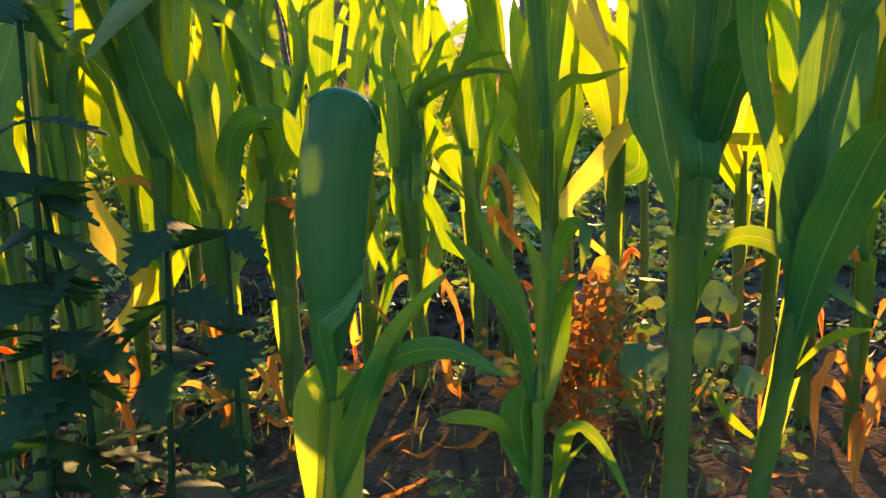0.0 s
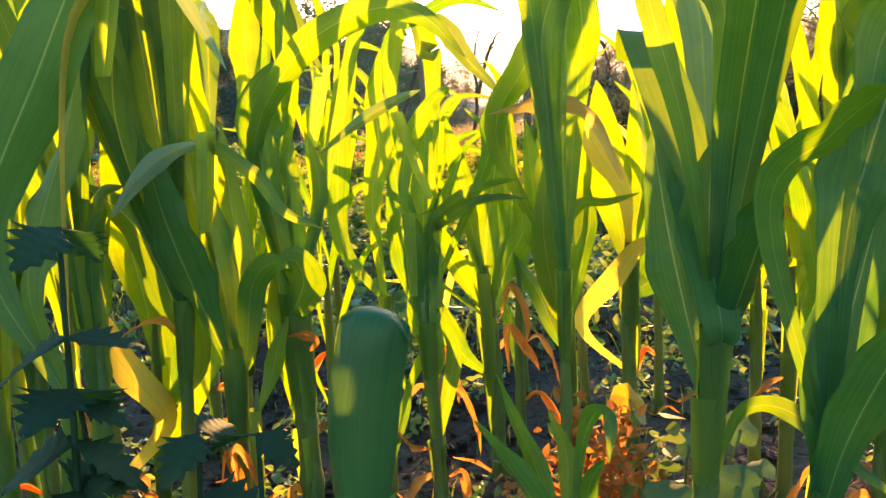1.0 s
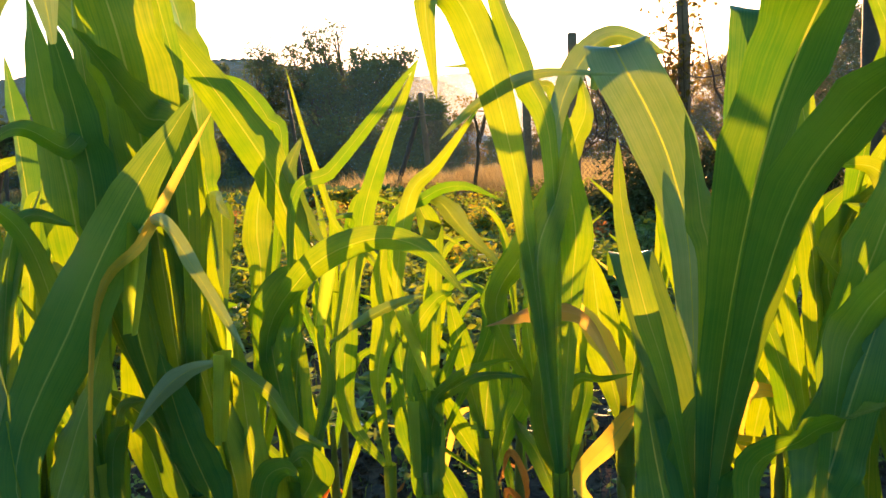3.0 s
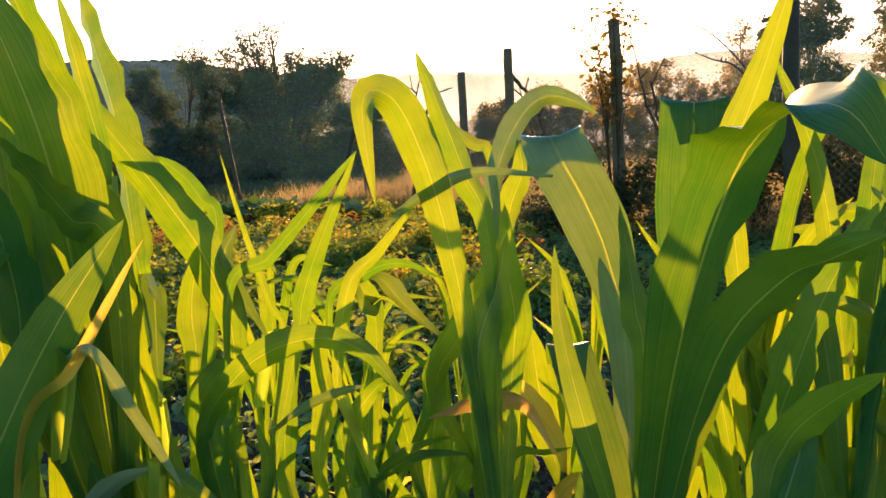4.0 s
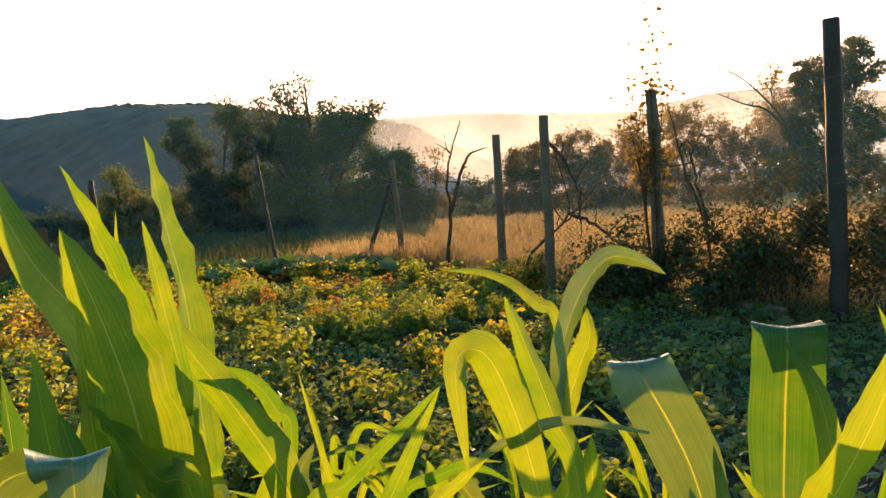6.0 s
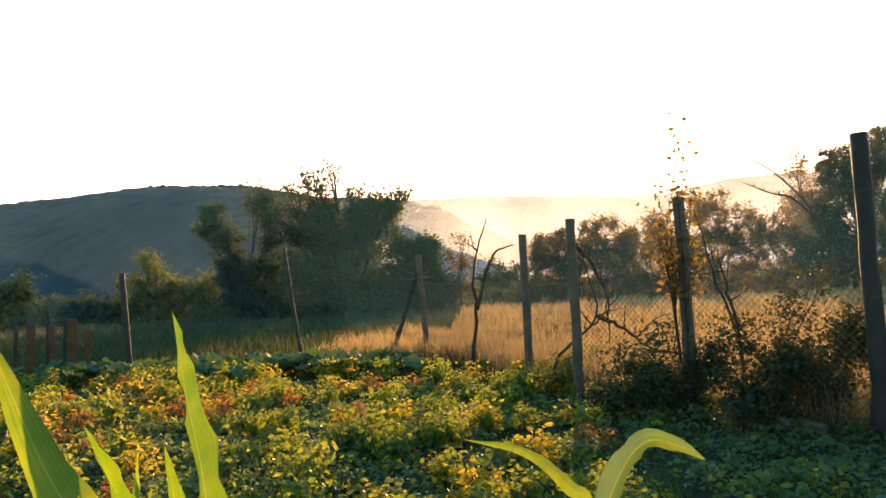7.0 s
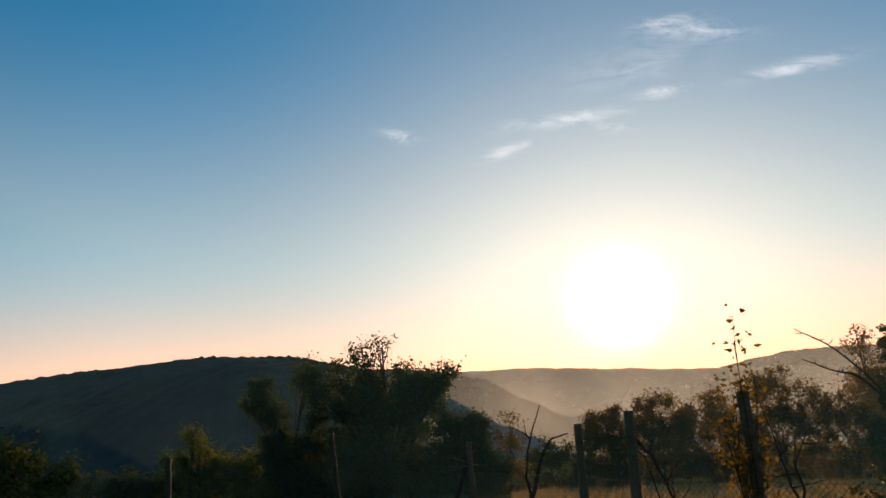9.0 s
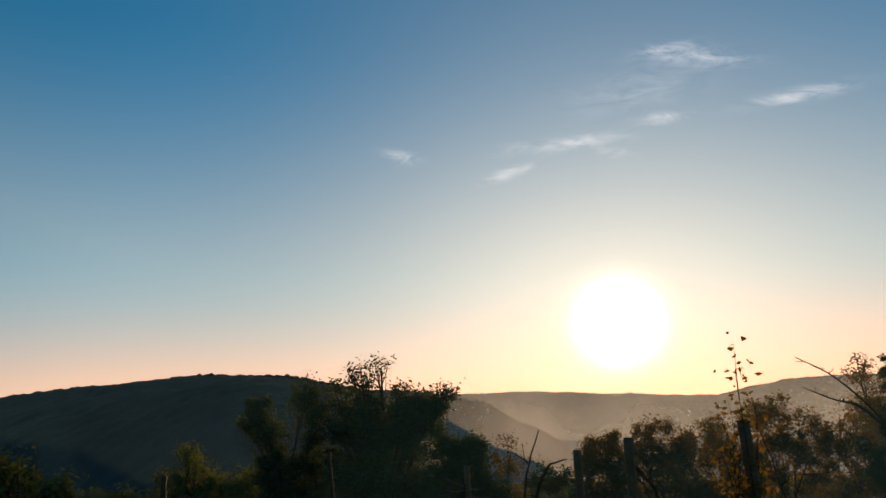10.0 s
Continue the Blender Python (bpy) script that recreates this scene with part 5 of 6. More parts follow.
def lobed_tree(name, label, place, lobes, seed, size=0.10, mat=None, category="tree", group="", girth=0.05, spread=0.19, trunks=1):
    """Trunks that fork into limbs, one limb for each lobe of the crown, and twigs that end in clumps of leaves.
    A lobe: offset across, height, half width, half height, clumps, leaves in a clump."""
    rng = random.Random(seed)
    x, y = place
    ob = thing(name, (x, y, ground_height(x, y)), label, category, group)
    verts, faces, uvs, wood = [], [], [], []
    for dx, cz, rx, rz, clumps, leaves in lobes:
        root = Vector((rng.uniform(-0.12, 0.12) * trunks + dx * 0.25 * (trunks > 1), rng.uniform(-0.1, 0.1) * trunks, -0.06))
        heart = Vector((dx, rng.uniform(-0.25, 0.25), cz))
        fork = root.lerp(heart, 0.45) + Vector((-0.12 * dx + rng.gauss(0, 0.05), rng.gauss(0, 0.05), 0.06 * cz))
        run = spline([root, fork, heart + Vector((0, 0, -0.3 * rz))], 9)
        wood.append(tube(run, [girth * (1 - 0.72 * k / 8) for k in range(9)], 6, 0.08, rng))
        for k in range(clumps):
            d = Vector((rng.gauss(0, 1), rng.gauss(0, 1), rng.gauss(0, 1))).normalized() * (0.35 + 0.65 * rng.random() ** 0.5)
            c = heart + Vector((d.x * rx, d.y * rx * 0.8, d.z * rz))
            c.z = max(c.z, 0.06)
            s = run[rng.randrange(4, 9)]
            bend = s.lerp(c, 0.55) + Vector((rng.gauss(0, 0.05), rng.gauss(0, 0.05), rng.gauss(0.04, 0.04)))
            wood.append(tube(spline([s, bend, c], 5), [girth * 0.22 * (1 - 0.17 * q) + 0.002 for q in range(5)], 4, cap=False))
            tips = [c, s.lerp(c, 0.85), c + Vector((rng.gauss(0, 0.1), rng.gauss(0, 0.1), rng.uniform(0, 0.14)))]
            v, f, uv = leaflets(rng, tips, spread * rng.uniform(0.3, 1.25), size, int(leaves * rng.uniform(0.6, 1.4)))
            o = len(verts)
            verts += v
            uvs += uv
            faces += [tuple(i + o for i in q) for q in f]
    part("stem", mesh_of("stem", *joined(wood), [BARK]), ob)
    part("crown", mesh_of("crown", verts, faces, [mat or FOLIAGE], None, uvs, False), ob)
    return ob


lobed_tree("hedge_tree", "broad dark green tree with a ragged sparse top", (-7.0, 34.0),
           [(-0.20, 4.33, 2.50, 1.20, 64, 237), (1.80, 4.53, 1.50, 1.00, 26, 187), (-0.75, 6.45, 1.10, 0.75, 26, 30), (2.90, 5.53, 0.64, 0.56, 14, 42), (-2.10, 5.63, 0.80, 0.72, 15, 46), (1.10, 5.63, 1.00, 0.50, 14, 55), (0.20, 2.13, 3.30, 1.80, 95, 237), (0.20, 0.13, 3.60, 1.10, 60, 212), (-0.10, 7.00, 0.50, 0.30, 7, 22), (2.20, 5.30, 0.70, 0.40, 10, 40), (-2.90, 5.20, 0.40, 0.50, 8, 36)], 11, 0.16, girth=0.150, trunks=2, spread=0.25)
lobed_tree("hedge_tree", "dense dark green thicket joined to the broad tree", (-3.1, 34.4),
           [(-0.20, 1.95, 1.40, 1.60, 46, 212), (0.70, 0.75, 1.00, 1.50, 32, 200), (-0.60, -0.05, 1.80, 0.80, 28, 200), (-0.70, 3.35, 1.00, 0.50, 14, 125)], 12, 0.16, trunks=2, girth=0.10, spread=0.25)
lobed_tree("hedge_tree", "open-branched tree with sparse ragged boughs against the hill", (-11.3, 33.6),
           [(-1.44, 5.21, 0.64, 0.84, 18, 115), (0.70, 5.51, 0.68, 0.84, 18, 105), (-0.80, 3.91, 0.90, 0.56, 15, 115), (0.10, 2.25, 1.44, 1.10, 44, 237), (0.50, 0.51, 1.60, 1.20, 44, 237), (-1.90, 4.41, 0.40, 0.40, 6, 76), (1.40, 4.01, 0.60, 1.00, 15, 127)], 13, 0.15, girth=0.100, spread=0.25)
lobed_tree("shrub", "light green shrub glowing at its edges in front of the hill", (-16.7, 35.6),
           [(0.00, 2.20, 1.24, 1.24, 26, 112), (1.50, 1.60, 0.90, 1.10, 16, 106), (-1.50, 0.80, 1.10, 0.90, 16, 112), (0.20, 0.30, 2.00, 1.00, 26, 118), (-0.20, 3.20, 0.60, 0.50, 7, 56)], 15, 0.15, FOLIAGE_LIGHT, "bush", trunks=2, girth=0.10, spread=0.25)
lobed_tree("shrub", "small bright-tipped shrub between the trees", (-13.9, 35.2),
           [(0.00, 1.48, 0.80, 0.80, 14, 100), (0.20, 0.08, 1.80, 1.00, 26, 125), (0.20, 2.18, 0.44, 0.44, 5, 50)], 16, 0.14, FOLIAGE_LIGHT, "bush", girth=0.060, trunks=2, spread=0.25)
for x, y, h, w, seed, what in ((-20.4, 34.0, 1.6, 2.6, 17, "dark low shrub at the far side of the meadow"), (-24.8, 34.8, 1.4, 2.6, 59, "dark low shrub at the far side of the meadow"),
                               (-18.0, 38.5, 2.6, 3.0, 61, "dark tangled shrub filling the hedge"), (-13.2, 38.0, 2.6, 3.0, 62, "dark tangled shrub filling the hedge"),
                               (-9.2, 37.5, 3.6, 2.8, 63, "dark leafy shrub under the hedge trees"), (-4.8, 37.5, 3.4, 2.4, 64, "dark leafy shrub under the hedge trees"), (1.2, 46.0, 3.0, 2.2, 66, "low shrub behind the dry grass")):
    lobed_tree("shrub", what, (x, y), [(-0.4 * w, h * 0.68, w * 0.5, h * 0.34, 16, 130), (0.4 * w, h * 0.62, w * 0.5, h * 0.34, 16, 130), (0.0, h * 0.32, w, h * 0.32, 28, 130)], seed, 0.16, None, "bush", girth=0.06, spread=0.26, trunks=2)
lobed_tree("orchard_tree", "dark leafy fruit tree at the garden's edge", (-9.35, 13.0), [(0.55, 1.55, 0.40, 0.28, 10, 60), (-0.3, 1.7, 0.7, 0.5, 22, 80), (0.3, 1.15, 0.35, 0.2, 7, 45)], 18, 0.10)
lobed_tree("shrub", "feathery green shrub lit from behind", (-1.4, 35.0),
           [(0.00, 2.08, 0.68, 1.50, 18, 75), (0.20, 0.28, 0.90, 1.00, 14, 87), (0.24, 3.48, 0.32, 0.50, 5, 37)], 19, 0.13, FOLIAGE_WARM, "bush", girth=0.050, spread=0.25)
WARM_HEDGE = ((4.0, 44.5, 1.61, 4.49, 20, "round shrub in warm backlight behind the fence"),
              (7.0, 45.2, 1.99, 5.09, 21, "warm brown-green shrub behind the dry field"),
              (10.4, 46.4, 2.09, 5.33, 26, "warm brown-green shrub behind the dry field"),
              (13.7, 45.2, 2.28, 6.42, 22, "round-topped shrub behind the dry field, leaves glowing at the rim"),
              (17.7, 45.2, 2.28, 5.19, 23, "leafy shrub with glowing yellow leaves behind the dry field"))
for x, y, w, h, seed, what in WARM_HEDGE:
    lobed_tree("shrub", what, (x, y), [(-0.45 * w, h * 0.74, w * 0.60, h * 0.22, 28, 130), (0.5 * w, h * 0.68, w * 0.65, h * 0.24, 28, 130), (0.05 * w, h * 0.92, w * 0.45, h * 0.13, 16, 60),
               (0.0, h * 0.42, w * 1.3, h * 0.28, 60, 130), (0.0, h * 0.16, w * 1.35, h * 0.16, 32, 120)], seed, 0.16, FOLIAGE_WARM, "bush", girth=0.06, spread=0.26, trunks=2)
lobed_tree("thicket_tree", "tall tree with thin rusty leaves reaching above the thicket", (17.3, 41.3),
           [(-0.18, 7.24, 0.79, 0.73, 18, 42), (0.96, 6.19, 0.88, 0.70, 18, 75), (-0.35, 5.31, 1.05, 0.70, 18, 87), (0.35, 3.56, 1.40, 1.05, 24, 137)], 27, 0.14, FOLIAGE_WARM, girth=0.09, spread=0.23)
lobed_tree("thicket_tree", "tall dark thicket behind the dry field", (19.8, 39.9),
           [(-1.05, 6.38, 1.57, 1.44, 44, 187), (0.88, 7.43, 1.57, 1.34, 40, 175), (0.00, 3.93, 2.80, 1.73, 66, 200), (0.00, 1.83, 2.98, 1.54, 56, 200), (-2.40, 4.20, 1.30, 1.20, 40, 150), (-2.20, 2.40, 1.60, 1.20, 40, 150)], 24, 0.17, girth=0.123, trunks=2, spread=0.23)
lobed_tree("thicket_tree", "tall dark thicket at the field's corner", (25.6, 38.5),
           [(-0.88, 8.24, 1.93, 1.54, 46, 187), (1.40, 8.59, 1.75, 1.54, 40, 175), (0.00, 5.44, 3.15, 2.12, 75, 200), (0.00, 1.94, 3.15, 1.73, 56, 200)], 25, 0.17, girth=0.123, trunks=2, spread=0.23)
lobed_tree("bramble", "dark sprawling bramble at the foot of the fence", (1.55, 7.35),
           [(-0.45, 0.16, 0.30, 0.14, 18, 90), (-0.10, 0.34, 0.28, 0.22, 22, 100), (0.30, 0.22, 0.34, 0.18, 20, 90), (0.50, 0.48, 0.18, 0.26, 16, 80), (0.1, 0.74, 0.16, 0.16, 7, 36), (-0.3, 0.55, 0.12, 0.16, 6, 36)],
           31, 0.055, BRAMBLE, "bramble", girth=0.006, spread=0.09, trunks=2)
lobed_tree("bramble", "dark bramble with long arching canes by the tall post", (2.62, 6.75),
           [(-0.40, 0.18, 0.30, 0.16, 18, 90), (-0.05, 0.40, 0.24, 0.28, 22, 100), (0.30, 0.30, 0.30, 0.24, 22, 100), (0.48, 0.76, 0.18, 0.28, 18, 80), (0.15, 1.10, 0.12, 0.20, 7, 34),
            (-0.32, 0.78, 0.12, 0.20, 7, 34), (0.42, 1.34, 0.10, 0.14, 5, 28), (0.0, 0.75, 0.14, 0.14, 6, 40)], 32, 0.055, BRAMBLE, "bramble", girth=0.006, spread=0.09, trunks=2)
lobed_tree("bramble", "dark bramble growing through the wire fence", (3.75, 6.2), [(0.0, 0.5, 0.55, 0.4, 36, 120), (0.1, 1.0, 0.4, 0.3, 20, 100)], 33, 0.055, BRAMBLE, "bramble", girth=0.006, spread=0.10, trunks=2)
lobed_tree("bramble", "low leafy weed bush at the fence's foot", (0.62, 8.5), [(-0.1, 0.18, 0.4, 0.15, 16, 40), (0.2, 0.3, 0.2, 0.15, 8, 50)], 34, 0.06, FOLIAGE_LIGHT, "bramble", girth=0.008, spread=0.07, trunks=2)
bush("vine", "leafy vine climbing over the wooden fence post", (1.88, 7.25), 2.80, 0.55, 560, 35, 0.070, 6, thick=0.004, mat=FOLIAGE_WARM, fill=0, low=0.55, category="vine")

# ---- crop patch ----
def crop_variant(seed, mat, height, width, count, size):
    rng = random.Random(seed)
    pieces, tips = [], []
    for k in range(9):
        a = rng.uniform(0, 6.28)
        e = Vector((math.cos(a) * width * 0.5 * rng.random(), math.sin(a) * width * 0.5 * rng.random(), height * rng.uniform(0.5, 1)))
        pieces.append(tube([Vector((0, 0, -0.02)), e * 0.55 + Vector((0, 0, 0.03)), e], [0.006, 0.004, 0.002], 4))
        tips += [e, e * 0.75, e * 0.5]
    st = mesh_of("stem", *joined(pieces), [GRASS])
    v, f, uv = leaflets(rng, tips, width * 0.15, size, count, 0.6, True)
    return st, mesh_of("foliage", v, f, [mat], None, uv, False)


crop_rng = random.Random(77)
variants = [crop_variant(40 + k, m, h, w, c, s) for k, (m, h, w, c, s) in enumerate((
    (CROP, 0.30, 0.5, 230, 0.058), (CROP, 0.24, 0.45, 200, 0.054), (CROP_YELLOW, 0.28, 0.42, 150, 0.060),
    (CROP_RUST, 0.30, 0.36, 120, 0.055), (WEED, 0.20, 0.5, 210, 0.044), (CROP, 0.34, 0.4, 180, 0.062)))]
names = ("bushy green bean plant in the garden patch", "low green bean plant in the garden patch", "yellowing bean plant in the garden patch",
         "withered rust-brown bean plant in the garden patch", "low leafy weed between the rows", "tall green bean plant in the garden patch")
for k in range(296):
    y = 2.9 + 8.2 * crop_rng.random() ** 0.8
    x0, x1 = -0.75 * y - 0.2, 0.10 * y + 0.35
    x = crop_rng.uniform(x0, x1)
    patch = noise.noise((x * 0.5, y * 0.5, 4))
    if y > 5 and patch > 0.22:
        pick = crop_rng.choice((2, 2, 3, 5, 0))
    elif y > 4.2:
        pick = crop_rng.choice((0, 1, 5, 4, 2, 0, 5, 1, 2, 3))
    else:
        pick = crop_rng.choice((4, 1, 0))
    ob = thing("bean_plant", (x, y, ground_height(x, y)), names[pick], "bean plant", "bean plants in the garden patch")
    ob.rotation_euler = (0, 0, crop_rng.uniform(0, 6.28))
    s = crop_rng.uniform(0.6, 1.05)
    ob.scale = (s, s, s)
    part("stem", variants[pick][0], ob)
    part("foliage", variants[pick][1], ob)


def pumpkin(place, seed):
    """A vine with wide round lobed leaves held up on stalks."""
    rng = random.Random(seed)
    ob = thing("pumpkin_plant", (*place, ground_height(*place)), "pumpkin plant with wide blue-green leaves", "pumpkin plant", "pumpkin plants along the patch")
    stalks = []
    for k in range(6):
        a, r = rng.uniform(0, 6.28), rng.uniform(0.05, 0.45)
        c = Vector((math.cos(a) * r, math.sin(a) * r, rng.uniform(0.10, 0.25)))
        R = rng.uniform(0.10, 0.19)
        tilt = Euler((rng.uniform(-0.5, 0.5), rng.uniform(-0.5, 0.5), rng.uniform(0, 6.28))).to_matrix()
        verts, faces, uvs = [c], [], [(0, 0)]
        for ring, rr in enumerate((0.5, 1.0)):
            for q in range(20):
                b = q * 6.283 / 20
                lobe = 1 + 0.13 * math.cos(5 * b) * rr
                p = Vector((math.cos(b) * R * rr * lobe, math.sin(b) * R * rr * lobe, R * (0.35 * rr * rr - 0.10) + 0.02 * math.cos(5 * b) * rr))
                verts.append(c + tilt @ p)
                uvs.append((rr * math.cos(5 * b), rr))
        for q in range(20):
            n = (q + 1) % 20
            faces += [(0, 1 + q, 1 + n), (1 + q, 21 + q, 21 + n, 1 + n)]
        part("leaf", mesh_of("leaf", verts, faces, [PUMPKIN], None, uvs), ob)
        stalks.append(tube(spline([Vector((0, 0, 0)), Vector((c.x * 0.6, c.y * 0.6, c.z * 0.5)), c], 5), [0.009, 0.008, 0.007, 0.006, 0.005], 5))
    part("stalk", mesh_of("stalk", *joined(stalks), [GRASS]), ob)


for k in range(34):
    pumpkin((-7.6 + 5.6 * crop_rng.random(), 10.6 + 1.5 * crop_rng.random()), 200 + k)
for k in range(8):
    pumpkin((-3.0 + 1.6 * crop_rng.random(), 10.9 + 1.1 * crop_rng.random()), 260 + k)


def grass_field(name, label, mat, count, area, low, high, seed, wide=0.006, bend=0.25, keep=None):
    rng = random.Random(seed)
    verts, faces, uvs = [], [], []
    x0, x1, y0, y1 = area
    while len(verts) < count * 5:
        x, y = rng.uniform(x0, x1), rng.uniform(y0, y1)
        if keep and not keep(x, y, rng):
            continue
        z = ground_height(x, y) - 0.01
        h = rng.uniform(low, high) * (0.75 + 0.5 * noise.noise((x * 0.8, y * 0.8, seed)))
        a, t = rng.uniform(0, 6.28), rng.uniform(0, bend) * h
        dx, dy = math.cos(a) * t, math.sin(a) * t
        b = rng.uniform(0, 6.28)
        sx, sy = math.cos(b) * wide, math.sin(b) * wide
        o = len(verts)
        verts += [(x - sx, y - sy, z), (x + sx, y + sy, z), (x + dx * 0.35 + sx * 0.8, y + dy * 0.35 + sy * 0.8, z + h * 0.6),
                  (x + dx * 0.35 - sx * 0.8, y + dy * 0.35 - sy * 0.8, z + h * 0.6), (x + dx, y + dy, z + h)]
        uvs += [(-1, 0), (1, 0), (1, 0.6), (-1, 0.6), (0, 1)]
        faces += [(o, o + 1, o + 2, o + 3), (o + 3, o + 2, o + 4)]
    ob = new(name, mesh_of(name, verts, faces, [mat], None, uvs, False))
    return tagged(ob, label, "grass", kind="stuff")


def fence_line(y):
    """x of the fence at that y."""
    return 0.46 + (9.74 - y) * 0.70


grass_field("dry_grass", "tall golden dry grass behind the fence", STRAW, 42000, (-0.4, 14, 6.5, 13), 0.22, 0.68, 5, 0.0045, 0.85,
            keep=lambda x, y, r: x > fence_line(y) + 0.1)
grass_field("dry_grass", "golden dry grass further off in the field", STRAW, 46000, (-2.0, 30, 13, 36), 0.22, 0.55, 55, 0.014, 0.8,
            keep=lambda x, y, r: x > fence_line(min(y, 12.0)) + 0.1)
grass_field("dry_grass", "pale seeding grass at the far edge of the patch", STRAW, 9000, (-3.2, 0.9, 11.9, 16.0), 0.25, 0.62, 6, 0.007, 0.8,
            keep=lambda x, y, r: x < fence_line(min(y, 9.7)) + 1 and r.random() < (1.0 if x > -1.8 else 0.25))
grass_field("meadow_grass", "green grass strip before the hedge, shade put into its dark colour", MEADOW_SHADE, 26000, (-22, -1.0, 12.2, 36.0), 0.15, 0.42, 7, 0.010, 0.8)
grass_field("field_grass", "rough grass tufts among the garden weeds", GRASS, 12000, (-5.5, 3.2, 2.0, 9.6), 0.05, 0.20, 8, 0.0035, 1.0,
            keep=lambda x, y, r: x < fence_line(y) + 0.6 and noise.noise((x * 3.0, y * 3.0, 8)) > 0.12)


def weed_carpet(name, label, mat, count, area, size, seed, keep):
    """Low broad-leaved weeds that cover the ground: small rosettes of oval leaves."""
    rng = random.Random(seed)
    verts, faces, uvs = [], [], []
    x0, x1, y0, y1 = area
    done = 0
    while done < count:
        x, y = rng.uniform(x0, x1), rng.uniform(y0, y1)
        if not keep(x, y):
            continue
        done += 1
        h = 0.02 + 0.11 * max(0.0, 0.5 + noise.noise((x * 1.7, y * 1.7, seed)))
        c = Vector((x, y, ground_height(x, y)))
        v, f, uv = leaflets(rng, [c + Vector((rng.gauss(0, 0.04), rng.gauss(0, 0.04), h * rng.uniform(0.4, 1.3))) for _ in range(4)], 0.025, size, 9, 0.3, True)
        o = len(verts)
        verts += v
        uvs += uv
        faces += [tuple(i + o for i in q) for q in f]
    return tagged(new(name, mesh_of(name, verts, faces, [mat], None, uvs, False)), label, "weeds", kind="stuff")


weed_carpet("garden_weeds", "low green weeds covering the garden ground", WEED, 3600, (-5.5, 3.4, 2.1, 9.8), 0.055, 14,
            lambda x, y: -0.85 * y < x < fence_line(y) + 0.5 and noise.noise((x * 1.3, y * 1.3, 2)) > -0.32)
weed_carpet("garden_weeds", "yellowing low weeds among the bean plants", CROP_YELLOW, 260, (-5.5, 2.4, 3.4, 10.2), 0.06, 15,
            lambda x, y: -0.85 * y < x < fence_line(y) + 0.2 and noise.noise((x * 0.9, y * 0.9, 6)) > 0.1)

# ---- fence ----
def wooden_post(base, top, radius, label, mat=None, seed=1, group="fence posts"):
    rng = random.Random(seed)
    ob = thing("fence_post", base, label, "fence post", group)
    e = Vector(top) - Vector(base)
    run = [e * (k / 12) + Vector((rng.gauss(0, 0.004), rng.gauss(0, 0.004), 0)) for k in range(13)]
    run[0] = Vector((0, 0, -0.15))
    v, f = tube(run, [radius * (1.05 - 0.12 * k / 12) for k in range(13)], 14, 0.06, rng)
    part("pole", mesh_of("pole", v, f, [mat or POSTWOOD]), ob)
    for h in (0.45, 0.8):
        c = e * h
        wire = (tube([c + Vector((math.cos(a * 0.7) * radius * 1.06, math.sin(a * 0.7) * radius * 1.06, 0.004 * a)) for a in range(10)], [0.002] * 10, 5))
        part("wire_tie", mesh_of("wire_tie", *wire, [WIRE]), ob)
    return ob


POSTS = [((-1.13, 12.6, 0.0), (-1.22, 12.6, 1.80), 0.05), ((0.46, 9.74, 0.0), (0.45, 9.70, 1.94), 0.055), ((0.93, 8.25, 0.0), (0.92, 8.30, 2.02), 0.055),
         ((1.90, 7.30, 0.0), (1.87, 7.30, 2.12), 0.06), ((3.08, 6.12, 0.0), (3.03, 6.12, 2.46), 0.07)]
for k, (b, t, r) in enumerate(POSTS):
    wooden_post(b, t, r, "tall dark weathered post of the wire fence" if k == 4 else "weathered round wooden post of the wire fence", POSTDARK if k == 4 else POSTWOOD, 60 + k)
wooden_post((-5.91, 11.67, 0), (-6.0, 11.67, 1.72), 0.05, "thin grey wooden pole standing in the garden", POSTDARK, 70)
wooden_post((-3.7, 14.0, 0), (-3.95, 14.0, 2.1), 0.035, "thin leaning pole before the hedge", POSTDARK, 71)
wooden_post((-1.75, 12.4, 0), (-1.25, 12.6, 1.5), 0.04, "slanting prop leaning on a fence post", POSTDARK, 72)
for k, (x, h) in enumerate(((-8.35, 1.0), (-8.1, 0.9), (-7.75, 1.15), (-7.45, 1.0), (-8.7, 0.9))):
    wooden_post((x, 12.4, 0), (x + 0.04, 12.4, h), 0.035, "short old grey stake at the garden's far side", POSTDARK, 80 + k, "old stakes")


def old_board(base, wide, tall, lean, seed):
    """A weathered upright plank with a splintered top and rounded arrises."""
    rng = random.Random(seed)
    ob = thing("old_board", base, "rust-brown weathered board standing upright by the stakes", "board", "old boards")
    t, n = 0.022, 6
    ring = [(-1, -0.8), (-0.94, -1), (0.94, -1), (1, -0.8), (1, 0.8), (0.94, 1), (-0.94, 1), (-1, 0.8)]
    verts, faces = [], []
    for k in range(n + 1):
        u = k / n
        for a, b in ring:
            chip = rng.uniform(-0.05, 0.02) if k == n else 0.0
            verts.append((a * wide * 0.5 * rng.uniform(0.96, 1.0) + lean * u * tall, b * t * 0.5, -0.05 + u * (tall + 0.05) + chip))
    for k in range(n):
        for q in range(8):
            r = (q + 1) % 8
            faces.append((k * 8 + q, k * 8 + r, k * 8 + 8 + r, k * 8 + 8 + q))
    faces += [tuple(range(8))[::-1], tuple(n * 8 + q for q in range(8))]
    part("plank", mesh_of("plank", verts, faces, [OLDBOARD], smooth=False), ob)


